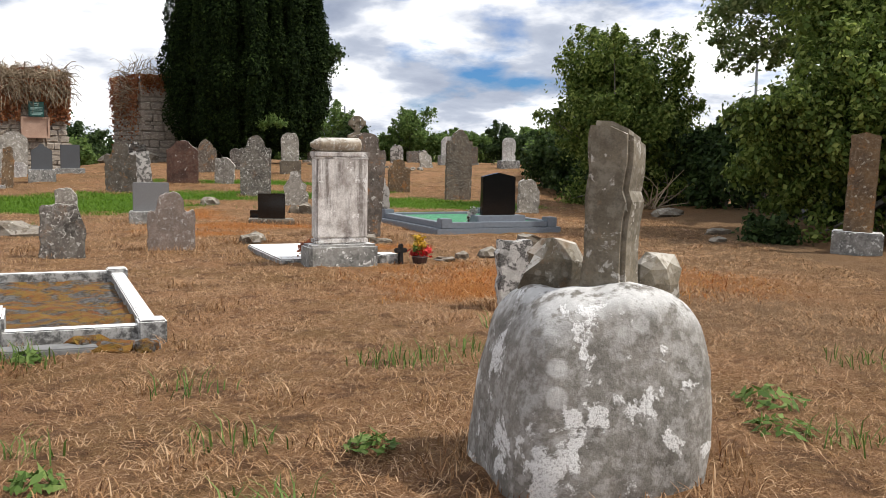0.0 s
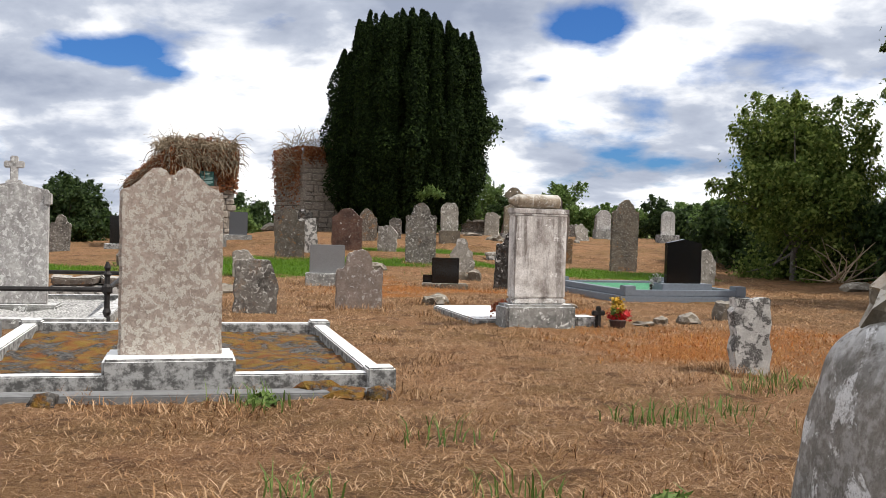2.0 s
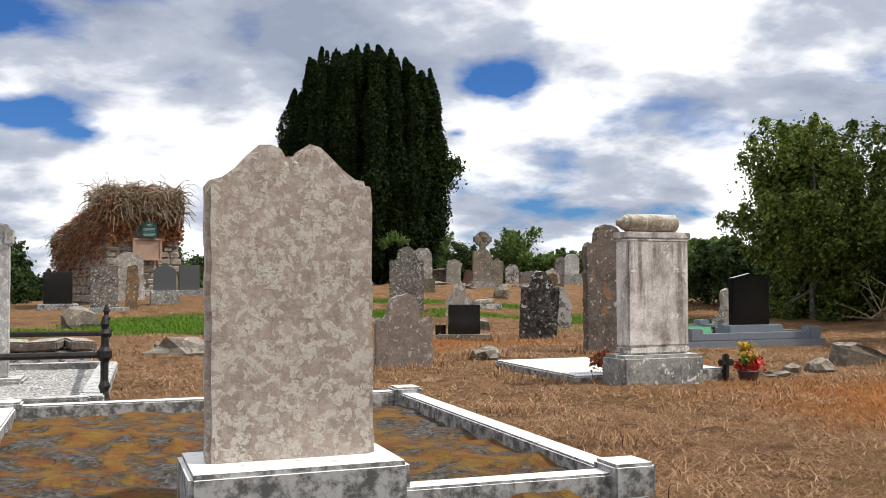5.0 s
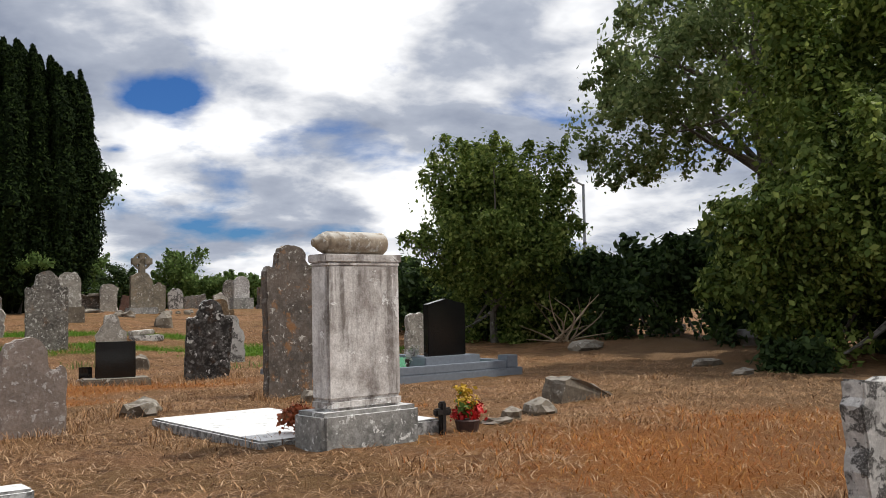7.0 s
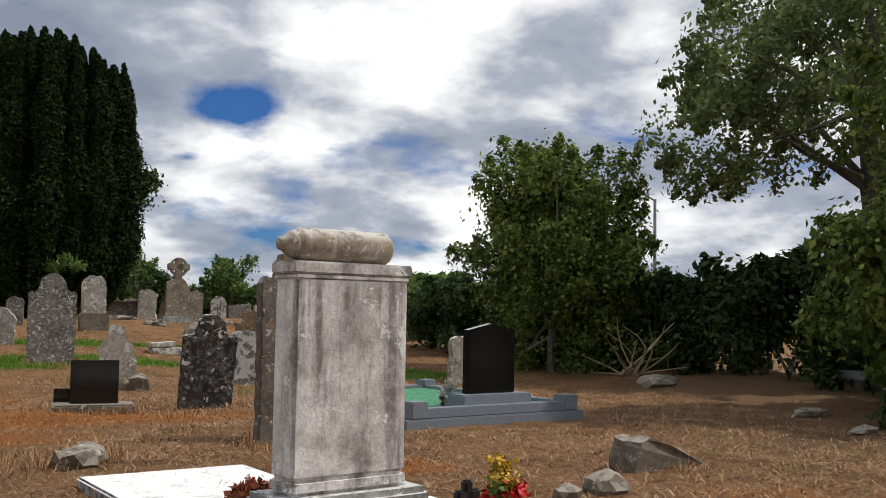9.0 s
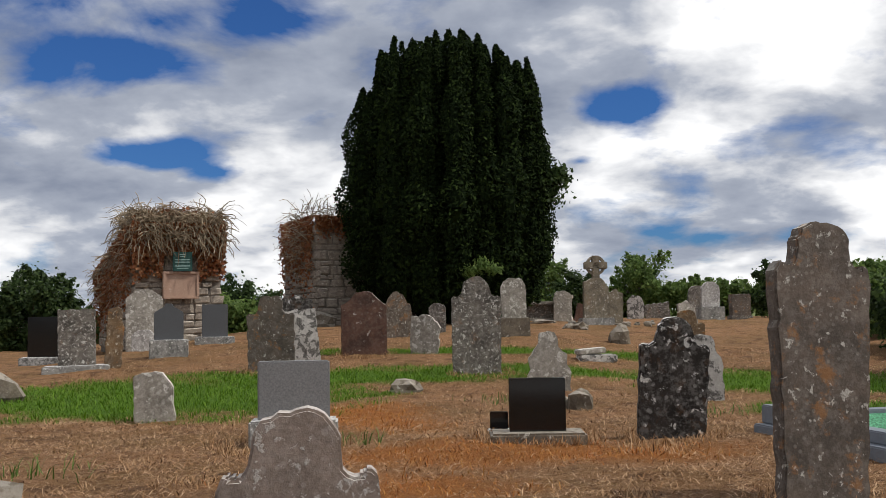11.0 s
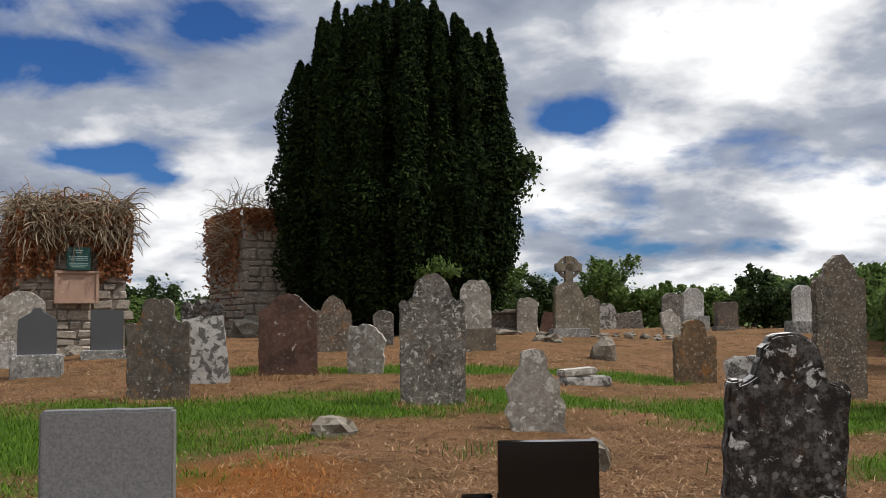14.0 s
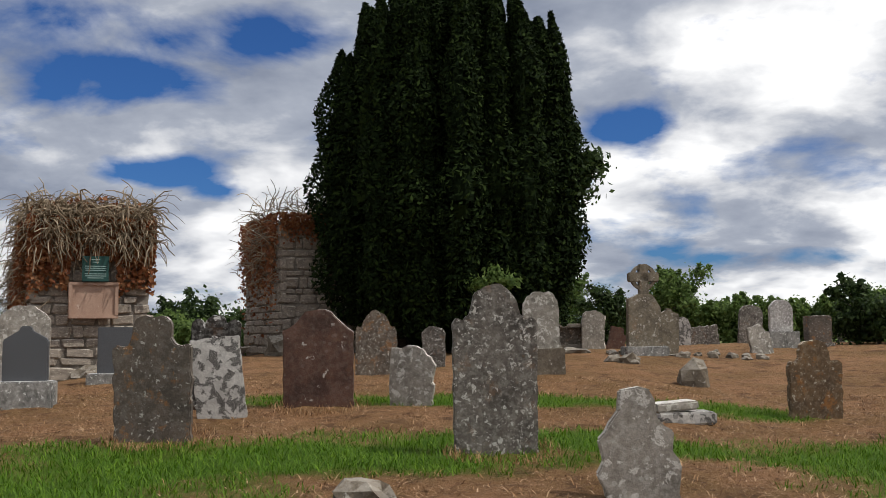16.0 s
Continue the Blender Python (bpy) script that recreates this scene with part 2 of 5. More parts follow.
M_PLAQUE = stone("pink_plaque_stone", (0.42, 0.285, 0.215), (0.34, 0.22, 0.165), (0.48, 0.37, 0.30), 0.15, 6)
M_RED = plain("red_petal", (0.50, 0.012, 0.012), 0.6, 0, 0.3, 30, 0.1)
M_YELLOW = plain("yellow_petal", (0.48, 0.30, 0.02), 0.6, 0, 0.3, 30, 0.1)
M_POT = plain("dark_pot", (0.05, 0.025, 0.02), 0.6, 0, 0.2, 30, 0.1)
M_WOOD = plain("brown_wood_cross", (0.12, 0.05, 0.025), 0.6, 0, 0.3, 30, 0.2)
M_BARK = stone("tree_bark", (0.16, 0.14, 0.12), (0.07, 0.06, 0.05), (0.3, 0.29, 0.26), 0.25, 10)
M_ROOF = plain("blue_grey_roof", (0.20, 0.27, 0.34), 0.6, 0, 0.1, 3, 0.1)
M_HOUSE = plain("pale_house_wall", (0.55, 0.54, 0.50), 0.9, 0, 0.05, 3, 0.1)
M_SOIL = plain("dark_soil", (0.07, 0.055, 0.043), 0.95, 0, 0.35, 30, 0.8)


def white_top():
    """Concrete kerb: near-white on upward faces, speckled grey on its sides."""
    g = Graph("white_topped_kerb")
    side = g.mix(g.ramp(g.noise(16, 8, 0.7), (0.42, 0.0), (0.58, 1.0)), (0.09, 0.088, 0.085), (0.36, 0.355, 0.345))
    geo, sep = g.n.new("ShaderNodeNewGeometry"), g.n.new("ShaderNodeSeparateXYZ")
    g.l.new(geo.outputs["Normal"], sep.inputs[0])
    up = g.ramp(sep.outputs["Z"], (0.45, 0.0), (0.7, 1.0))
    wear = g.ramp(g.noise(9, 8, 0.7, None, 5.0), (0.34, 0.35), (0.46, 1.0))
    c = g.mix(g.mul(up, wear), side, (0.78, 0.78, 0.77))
    return g.finish(c, g.noise(40, 6, 0.7), 0.4, 0.006)


M_KERBW = white_top()


def chips(name, a, b, scale):
    g = Graph(name, 0.8)
    v = g.n.new("ShaderNodeTexVoronoi")
    v.inputs["Scale"].default_value = scale
    g.l.new(g.co, v.inputs["Vector"])
    sep = g.n.new("ShaderNodeSeparateColor")
    g.l.new(v.outputs["Color"], sep.inputs[0])
    c = g.mix(sep.outputs[0], a, b)
    c = g.mix(g.ramp(v.outputs["Distance"], (0.3, 0.0), (0.75, 0.8)), c, tuple(x * 0.25 for x in a))
    return g.finish(c, v.outputs["Distance"], -0.9, 0.02)


M_GLASS = chips("green_glass_chips", (0.02, 0.17, 0.075), (0.16, 0.50, 0.27), 45)
M_GRAVEL = chips("pale_gravel", (0.30, 0.29, 0.28), (0.66, 0.65, 0.62), 40)


def mossy():
    g = Graph("mossy_dark_gravel", 0.95)
    v = g.n.new("ShaderNodeTexVoronoi")
    v.inputs["Scale"].default_value = 45
    g.l.new(g.co, v.inputs["Vector"])
    sep = g.n.new("ShaderNodeSeparateColor")
    g.l.new(v.outputs["Color"], sep.inputs[0])
    c = g.mix(sep.outputs[0], (0.03, 0.027, 0.025), (0.13, 0.12, 0.11))
    moss = g.ramp(g.noise(4.5, 9, 0.68), (0.44, 0.0), (0.52, 1.0))
    mc = g.mix(g.ramp(g.noise(9, 6, 0.6, None, 9.0), (0.35, 0.0), (0.65, 1.0)), (0.15, 0.05, 0.012), (0.17, 0.105, 0.018))
    c = g.mix(moss, c, mc)
    return g.finish(c, g.mix(0.5, g.noise(50, 6, 0.7), moss), 0.9, 0.03)


M_MOSSY = mossy()


def leaf_mat(name, a, b, c, trans=0.5, rough=0.6, spec=0.2):
    """Leaves that vary from leaf to leaf, with light coming through."""
    g = Graph(name, rough, 0, spec)
    geo = g.n.new("ShaderNodeNewGeometry")
    col = g.ramp(geo.outputs["Random Per Island"], (0.0, a), (0.6, b), (1.0, c))
    out = g.n["Material Output"]
    tr, mx = g.n.new("ShaderNodeBsdfTranslucent"), g.n.new("ShaderNodeMixShader")
    g.l.new(col, tr.inputs["Color"])
    mx.inputs[0].default_value = trans
    g.l.new(g.b.outputs[0], mx.inputs[1])
    g.l.new(tr.outputs[0], mx.inputs[2])
    g.l.new(mx.outputs[0], out.inputs["Surface"])
    return g.finish(col)


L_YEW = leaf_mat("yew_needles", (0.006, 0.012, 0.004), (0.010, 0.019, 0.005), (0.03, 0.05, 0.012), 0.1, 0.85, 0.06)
L_BUSH = leaf_mat("bush_leaves", (0.06, 0.10, 0.02), (0.14, 0.195, 0.04), (0.34, 0.40, 0.11))
L_OAK = leaf_mat("broad_tree_leaves", (0.09, 0.13, 0.045), (0.15, 0.20, 0.07), (0.27, 0.31, 0.13))
L_HEDGE = leaf_mat("ivy_hedge_leaves", (0.018, 0.036, 0.011), (0.04, 0.07, 0.02), (0.085, 0.13, 0.04))
L_FAR = leaf_mat("far_leaves", (0.07, 0.12, 0.03), (0.12, 0.19, 0.05), (0.2, 0.28, 0.08))
L_IVYDRY = leaf_mat("dry_ivy_leaves", (0.16, 0.05, 0.022), (0.24, 0.09, 0.035), (0.32, 0.17, 0.08), 0.2)
L_STEM = leaf_mat("dead_ivy_stems", (0.14, 0.105, 0.07), (0.26, 0.20, 0.135), (0.42, 0.34, 0.24), 0.0)
L_STRAW = leaf_mat("dry_grass_straw", (0.10, 0.043, 0.019), (0.37, 0.205, 0.093), (0.58, 0.40, 0.245), 0.15)
L_GRASS = leaf_mat("green_grass", (0.05, 0.12, 0.006), (0.095, 0.19, 0.011), (0.15, 0.26, 0.02), 0.3)
L_WEED = leaf_mat("weed_leaves", (0.06, 0.11, 0.02), (0.11, 0.18, 0.04), (0.2, 0.27, 0.08), 0.3)
L_RUSTG = leaf_mat("rust_sorrel", (0.30, 0.09, 0.02), (0.42, 0.15, 0.03), (0.48, 0.25, 0.07), 0.2)
L_DEAD = leaf_mat("dead_flower", (0.22, 0.05, 0.02), (0.30, 0.08, 0.03), (0.20, 0.10, 0.05), 0.1)


# ---- building helpers ----
def sm(a):
    a = np.clip(a, 0.0, 1.0)
    return a * a * (3 - 2 * a)


def ground_z(x, y):
    """Height of the ground: a low mound under the ruin and the yew, falling away all round."""
    x, y = np.asarray(x, float), np.asarray(y, float)
    z = -0.02 + 0.77 * sm((y - 22 - 4.5 / (1 + np.exp(-np.clip(x / 0.6, -50, 50)))) / 18) * np.exp(-np.maximum(0, y - 52) ** 2 / 300) * np.exp(-np.maximum(0, -8.5 - x) ** 2 / 12) * np.exp(-np.maximum(0, x - 8) ** 2 / 10)
    z += 0.22 * np.exp(-((x - 9.5) ** 2 / 3 + (y - 25.0) ** 2 / 9))
    r = np.hypot(x, y - 20)
    z -= 5.0 * sm((r - 60) / 250)
    near = np.exp(-np.maximum(0, r - 33) ** 2 / 200)
    z += near * 0.018 * (np.sin(x * 2.1 + y * 0.7) * np.sin(y * 1.7 - x * 0.4) + 0.6 * np.sin(x * 4.7 + 1.3) * np.sin(y * 5.3))
    return z


def gz(x, y):
    return float(ground_z(x, y))


def blob(x, y, cx, cy, rx, ry, turn=0.0):
    c, s = math.cos(radians(turn)), math.sin(radians(turn))
    u, v = (x - cx) * c + (y - cy) * s, -(x - cx) * s + (y - cy) * c
    return np.clip(1.6 - 1.3 * np.sqrt((u / rx) ** 2 + (v / ry) ** 2), 0, 1)


def wob(x, y):
    return 0.30 * np.sin(x * 2.3 + 1.1 * np.sin(y * 1.9)) * np.sin(y * 2.9 + 0.8 * np.sin(x * 3.1)) + 0.16 * np.sin(x * 7.1 + y * 3.3) * np.sin(y * 8.3 - x * 2.2)


def green_at(x, y):
    g = np.maximum.reduce([blob(x, y, -6.1, 25.1, 2.9, 2.58, -14), blob(x, y, -4.3, 27.3, 3.0, 1.02, 6), blob(x, y, -1.6, 28.4, 2.6, 0.68, 2),
                           blob(x, y, 2.4, 27.7, 2.7, 1.70, -18), blob(x, y, -2.7, 31.2, 3.6, 0.57, 2), blob(x, y, 0.6, 31.6, 1.0, 0.54, 0), blob(x, y, 2.2, 24.0, 0.9, 0.95, 0), blob(x, y, -9.7, 22.8, 2.0, 1.36, -10)])
    return np.clip(g * 1.5 + wob(x, y) * 1.2 * (g > 0.02) - 0.25, 0, 1)


def rust_at(x, y):
    r = np.maximum.reduce([blob(x, y, 3.3, 13.2, 2.5, 1.97, 10), blob(x, y, -1.1, 20.4, 1.9, 0.82, 8), blob(x, y, -3.0, 23.0, 0.9, 1.50, 30), blob(x, y, 1.2, 16.9, 0.7, 0.54, 0), blob(x, y, -1.9, 18.8, 1.0, 0.68, 0)])
    return np.clip(r * 1.2 + wob(x + 3, y) * 0.9 * (r > 0.02) - 0.1, 0, 1)


def part(name, bm, material, parent=None, label=""):
    """Links a bmesh as one mesh object, under a thing where one is given."""
    me = bpy.data.meshes.new(name)
    bm.normal_update()
    bm.to_mesh(me)
    bm.free()
    me.materials.append(material)
    ob = new(name, me)
    if parent is not None:
        ob.parent = parent
    return tagged(ob, label) if label else ob


def soup(name, verts, faces, material, parent=None, label=""):
    me = bpy.data.meshes.new(name)
    n = len(verts)
    me.vertices.add(n)
    me.vertices.foreach_set("co", np.asarray(verts, np.float32).ravel())
    k = faces.shape[1]
    me.loops.add(faces.size)
    me.loops.foreach_set("vertex_index", faces.astype(np.int32).ravel())
    me.polygons.add(len(faces))
    me.polygons.foreach_set("loop_start", np.arange(0, faces.size, k, dtype=np.int32))
    me.update(calc_edges=True)
    me.materials.append(material)
    ob = new(name, me)
    if parent is not None:
        ob.parent = parent
    return tagged(ob, label) if label else ob


def thing(name, x, y, yaw, label, category, group="", z=None, lean=(0, 0)):
    e = new(name)
    e.matrix_world = pose(x, y, gz(x, y) if z is None else z, lean[0], lean[1], yaw)
    return tagged(e, label, category, group)


def box(bm, cx, cy, cz, sx, sy, sz, bevel=0.012, turn=0.0):
    """A bevelled block, cz is its bottom."""
    r = bmesh.ops.create_cube(bm, size=1.0)
    bmesh.ops.transform(bm, matrix=pose(cx, cy, cz + sz / 2, 0, 0, turn) @ Matrix.Diagonal((sx, sy, sz, 1)), verts=r["verts"])
    if bevel:
        es = list({e for v in r["verts"] for e in v.link_edges})
        bmesh.ops.bevel(bm, geom=es, offset=bevel, segments=2, affect="EDGES")
    return bm


def lathe(bm, prof, m=None, seg=14):
    rings = []
    for r, z in prof:
        rings.append([bm.verts.new((r * math.cos(2 * math.pi * k / seg), r * math.sin(2 * math.pi * k / seg), z)) for k in range(seg)])
    for a, b in zip(rings, rings[1:]):
        for k in range(seg):
            bm.faces.new((a[k], a[(k + 1) % seg], b[(k + 1) % seg], b[k]))
    bm.faces.new(rings[0][::-1])
    bm.faces.new(rings[-1])
    if m is not None:
        bmesh.ops.transform(bm, matrix=m, verts=[v for ring in rings for v in ring])
    return bm


def arc(cx, cz, r, a0, a1, n, rz=None):
    return [(cx + r * math.cos(radians(a0 + (a1 - a0) * i / n)), cz + (rz or r) * math.sin(radians(a0 + (a1 - a0) * i / n))) for i in range(n + 1)]


def outline(shape, w, h):
    """Right half from the foot up, then the left half down: the front of a headstone."""
    a = w / 2
    if shape == "round":
        pts = [(a, 0), (a, h - a * 0.75)] + arc(0, h - a * 0.75, a, 0, 180, 16, a * 0.75)[1:-1] + [(-a, h - a * 0.75), (-a, 0)]
    elif shape == "shoulder":
        r, s = a * 0.56, h - a * 0.95
        pts = [(a, 0), (a * 1.02, s - 0.02)] + arc(a * 0.84, s, a * 0.17, 0, 90, 3) + arc(a * 0.84, s + a * 0.36, a * 0.26, -90, -150, 3) + arc(0, h - r, r, 5, 175, 14) \
            + arc(-a * 0.84, s + a * 0.36, a * 0.26, -30, -90, 3) + arc(-a * 0.84, s, a * 0.17, 90, 180, 3) + [(-a * 1.02, s - 0.02), (-a, 0)]
    elif shape == "ogee":
        s = h - a * 0.62
        half = [(a, 0), (a, s), (a * 0.93, s + 0.012), (a * 0.8, s + a * 0.1), (a * 0.66, s + a * 0.27), (a * 0.52, s + a * 0.43), (a * 0.36, s + a * 0.55), (a * 0.18, h - 0.008), (0, h)]
        pts = half + [(-x, z) for x, z in half[-2::-1]]
    elif shape == "twin":
        s = h - a * 0.42
        half = [(a, 0), (a, s - 0.03), (a * 0.97, s), (a * 0.82, s + a * 0.04), (a * 0.66, s + a * 0.16), (a * 0.5, h - 0.04), (a * 0.36, h - 0.006), (a * 0.22, h), (a * 0.1, h - 0.018), (0.012, h - 0.06)]
        pts = half + [(-x, z) for x, z in half[::-1]]
    elif shape == "gable":
        pts = [(a, 0), (a, h - a * 0.22), (0, h), (-a, h - a * 0.22), (-a, 0)]
    elif shape == "steep":
        pts = [(a, 0), (a, h - a * 0.75), (a * 0.93, h - a * 0.6), (a * 0.3, h - 0.06), (0.06, h), (-0.06, h), (-a * 0.3, h - 0.06), (-a * 0.93, h - a * 0.6), (-a, h - a * 0.75), (-a, 0)]
    elif shape == "scallop":
        s = h - a * 0.6
        pts = [(a, 0), (a, s)] + arc(a * 0.72, s + 0.05, a * 0.26, 0, 170, 6) + arc(0, s + a * 0.2, a * 0.42, 10, 170, 8) + arc(-a * 0.72, s + 0.05, a * 0.26, 10, 180, 6) + [(-a, s), (-a, 0)]
    elif shape == "broken":
        pts = [(a, 0), (a * 0.98, h * 0.66), (a * 0.8, h * 0.74), (a * 0.72, h * 0.78), (a * 0.5, h * 0.96), (a * 0.1, h), (-a * 0.55, h * 0.97), (-a * 0.98, h * 0.94), (-a, h * 0.6), (-a * 0.96, 0)]
    elif shape == "rough":
        pts = [(a, 0), (a * 0.99, h * 0.35), (a * 0.86, h * 0.58), (a * 0.5, h * 0.74), (a * 0.42, h * 0.86), (a * 0.3, h * 0.97), (0.02, h), (-a * 0.3, h * 0.96), (-a * 0.45, h * 0.82), (-a * 0.62, h * 0.7), (-a * 0.95, h * 0.55), (-a, 0.3 * h), (-a * 0.88, 0)]
    else:
        pts = [(a, 0), (a, h), (-a, h), (-a, 0)]
    return pts


def slab(bm, shape, w, h, t, z0=0.0, sink=0.12, worn=0.006, seed=0, bevel=0.012, taper=0.0):
    """A headstone slab: its outline cut finely, worn uneven, extruded to its thickness and bevelled."""
    rnd = random.Random(seed)
    pts = outline(shape, w, h)
    pts[0], pts[-1] = (pts[0][0], -sink), (pts[-1][0], -sink)
    fine = []
    for (x0, q0), (x1, q1) in zip(pts, pts[1:]):
        k = max(1, int(math.hypot(x1 - x0, q1 - q0) / 0.07))
        fine += [(x0 + (x1 - x0) * i / k, q0 + (q1 - q0) * i / k) for i in range(k)]
    fine.append(pts[-1])
    ph = [rnd.uniform(0, 6) for _ in range(4)]
    ring = []
    for i, (x, q) in enumerate(fine):
        x *= 1 - taper * (1 - max(0, q) / h)
        d = worn * (math.sin(q * 21 + ph[0]) + math.sin(x * 27 + ph[1]) + 0.8 * math.sin((q + x) * 55 + ph[2]) + rnd.uniform(-0.5, 0.5))
        ring.append((x + (d if x > 0 else -d) * 0.7, q + (d if q > 0.1 else 0)))
    vs = [bm.verts.new((x, -t / 2, z0 + q)) for x, q in ring]
    f = bm.faces.new(vs[::-1])
    ex = bmesh.ops.extrude_face_region(bm, geom=[f])
    bmesh.ops.translate(bm, vec=(0, t, 0), verts=[g for g in ex["geom"] if isinstance(g, bmesh.types.BMVert)])
    bm.normal_update()
    es = [e for e in bm.edges if len(e.link_faces) == 2 and e.calc_face_angle(0) > 0.9]
    bmesh.ops.bevel(bm, geom=es, offset=bevel, segments=2, affect="EDGES")
    bmesh.ops.recalc_face_normals(bm, faces=bm.faces)
    return bm


N_STONE = [0]


def headstone(x, y, yaw, shape, w, h, t, material, label, lean=(0, 0), plinth=None, plinth_mat=None, worn=0.006, taper=0.0, bevel=0.012):
    """A headstone; plinth (width, depth, height) makes it a thing with two parts."""
    N_STONE[0] += 1
    if plinth is None:
        ob = part("headstone", slab(bmesh.new(), shape, w, h, t, 0, 0.12, worn, N_STONE[0], bevel, taper), material)
        ob.matrix_world = pose(x, y, gz(x, y), lean[0], lean[1], yaw)
        return tagged(ob, label, "headstone", "headstones")
    e = thing("headstone", x, y, yaw, label, "headstone", "headstones", None, lean)
    pw, pd, ph = plinth
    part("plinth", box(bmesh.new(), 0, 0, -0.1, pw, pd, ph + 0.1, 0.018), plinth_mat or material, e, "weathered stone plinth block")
    part("slab", slab(bmesh.new(), shape, w, h - ph, t, ph, 0.02, worn, N_STONE[0], bevel, taper), material, e)
    return e


def rock_mesh(bm, sx, sy, sz, seed, sub=3, rough=0.22, flat=0.0, p=2.6):
    r = bmesh.ops.create_icosphere(bm, subdivisions=sub, radius=1.0)
    o = Vector((seed * 3.7, seed * 1.3, seed * 2.9))
    for v in r["verts"]:
        d = 1 + rough * noise.noise(v.co * 1.3 + o) * 1.6 + rough * 0.5 * noise.noise(v.co * 3.1 + o)
        c = v.co * d
        k = (abs(v.co.x) ** p + abs(v.co.y) ** p + abs(v.co.z) ** p) ** (-1 / p)
        c *= k
        if flat:
            c.z = min(c.z, 1 - flat)
        v.co = Vector((c.x * sx, c.y * sy, c.z * sz))
    for f in bm.faces:
        f.smooth = sub > 3
    return bm


def rock(x, y, yaw, sx, sy, sz, seed, label, material=None, name="rock", up=0.25, rough=0.22, lean=(0, 0)):
    ob = part(name, rock_mesh(bmesh.new(), sx, sy, sz, seed, 2, rough + 0.12), material or M_ROCK)
    ob.matrix_world = pose(x, y, gz(x, y) + sz * up, lean[0], lean[1], yaw)
    return tagged(ob, label, "rock", "rocks")


RNG = np.random.RandomState(5)


def leaves(pos, nrm, size, aspect=1.7, jitter=0.7):
    """Small leaf quads at the given places, turned about the given normals."""
    n = len(pos)
    nn = nrm + RNG.normal(0, jitter, (n, 3))
    nn /= np.linalg.norm(nn, axis=1, keepdims=True) + 1e-9
    a = np.cross(nn, RNG.normal(0, 1, (n, 3)))
    a /= np.linalg.norm(a, axis=1, keepdims=True) + 1e-9
    b = np.cross(nn, a)
    s = (size * RNG.uniform(0.6, 1.35, n))[:, None]
    v = np.stack([pos - a * s * aspect / 2, pos + b * s / 2 - nn * s * 0.12, pos + a * s * aspect / 2, pos - b * s / 2 - nn * s * 0.12], 1).reshape(-1, 3)
    return v, np.arange(4 * n).reshape(-1, 4)


def clumps(centers, radii, per, squash=0.8):
    """Leaf places in a loose tuft round each clump centre, with their outward normals."""
    pos, nrm = [], []
    for c, r in zip(centers, radii):
        d = RNG.normal(0, 1, (per, 3))
        pos.append(np.asarray(c) + d * r * 0.5 * (1, 1, squash))
        nrm.append(d / np.linalg.norm(d, axis=1, keepdims=True))
    return np.concatenate(pos), np.concatenate(nrm)


def sprigs(centers, axes, radii, per):
    """Leaves set along short pointed shoots that grow the given ways."""
    pos, nrm = [], []
    for c, ax, r in zip(centers, axes, radii):
        ax = np.asarray(ax, float) / (np.linalg.norm(ax) + 1e-9)
        s = RNG.uniform(-0.9, 1.25, per)
        w = r * 0.42 * np.clip(1.1 - 0.75 * s, 0.12, 1.3)
        d = RNG.normal(0, 1, (per, 3))
        pos.append(np.asarray(c) + ax * (s * r)[:, None] + d * w[:, None])
        nrm.append(d / np.linalg.norm(d, axis=1, keepdims=True) + ax * 0.4)
    return np.concatenate(pos), np.concatenate(nrm)


def limb(bm, a, b, r0, r1, seg=6, bend=0.1, steps=5):
    a, b = Vector(a), Vector(b)
    side = Vector((random.uniform(-1, 1), random.uniform(-1, 1), random.uniform(-0.4, 0.4))) * (b - a).length * bend
    rings = []
    for i in range(steps + 1):
        k = i / steps
        p = a.lerp(b, k) + side * math.sin(k * math.pi)
        q = (b - a).to_track_quat("Z", "Y")
        r = r0 + (r1 - r0) * k
        rings.append([bm.verts.new(p + q @ Vector((r * math.cos(2 * math.pi * j / seg), r * math.sin(2 * math.pi * j / seg), 0))) for j in range(seg)])
    for u, w in zip(rings, rings[1:]):
        for j in range(seg):
            bm.faces.new((u[j], u[(j + 1) % seg], w[(j + 1) % seg], w[j]))
    bm.faces.new(rings[-1])


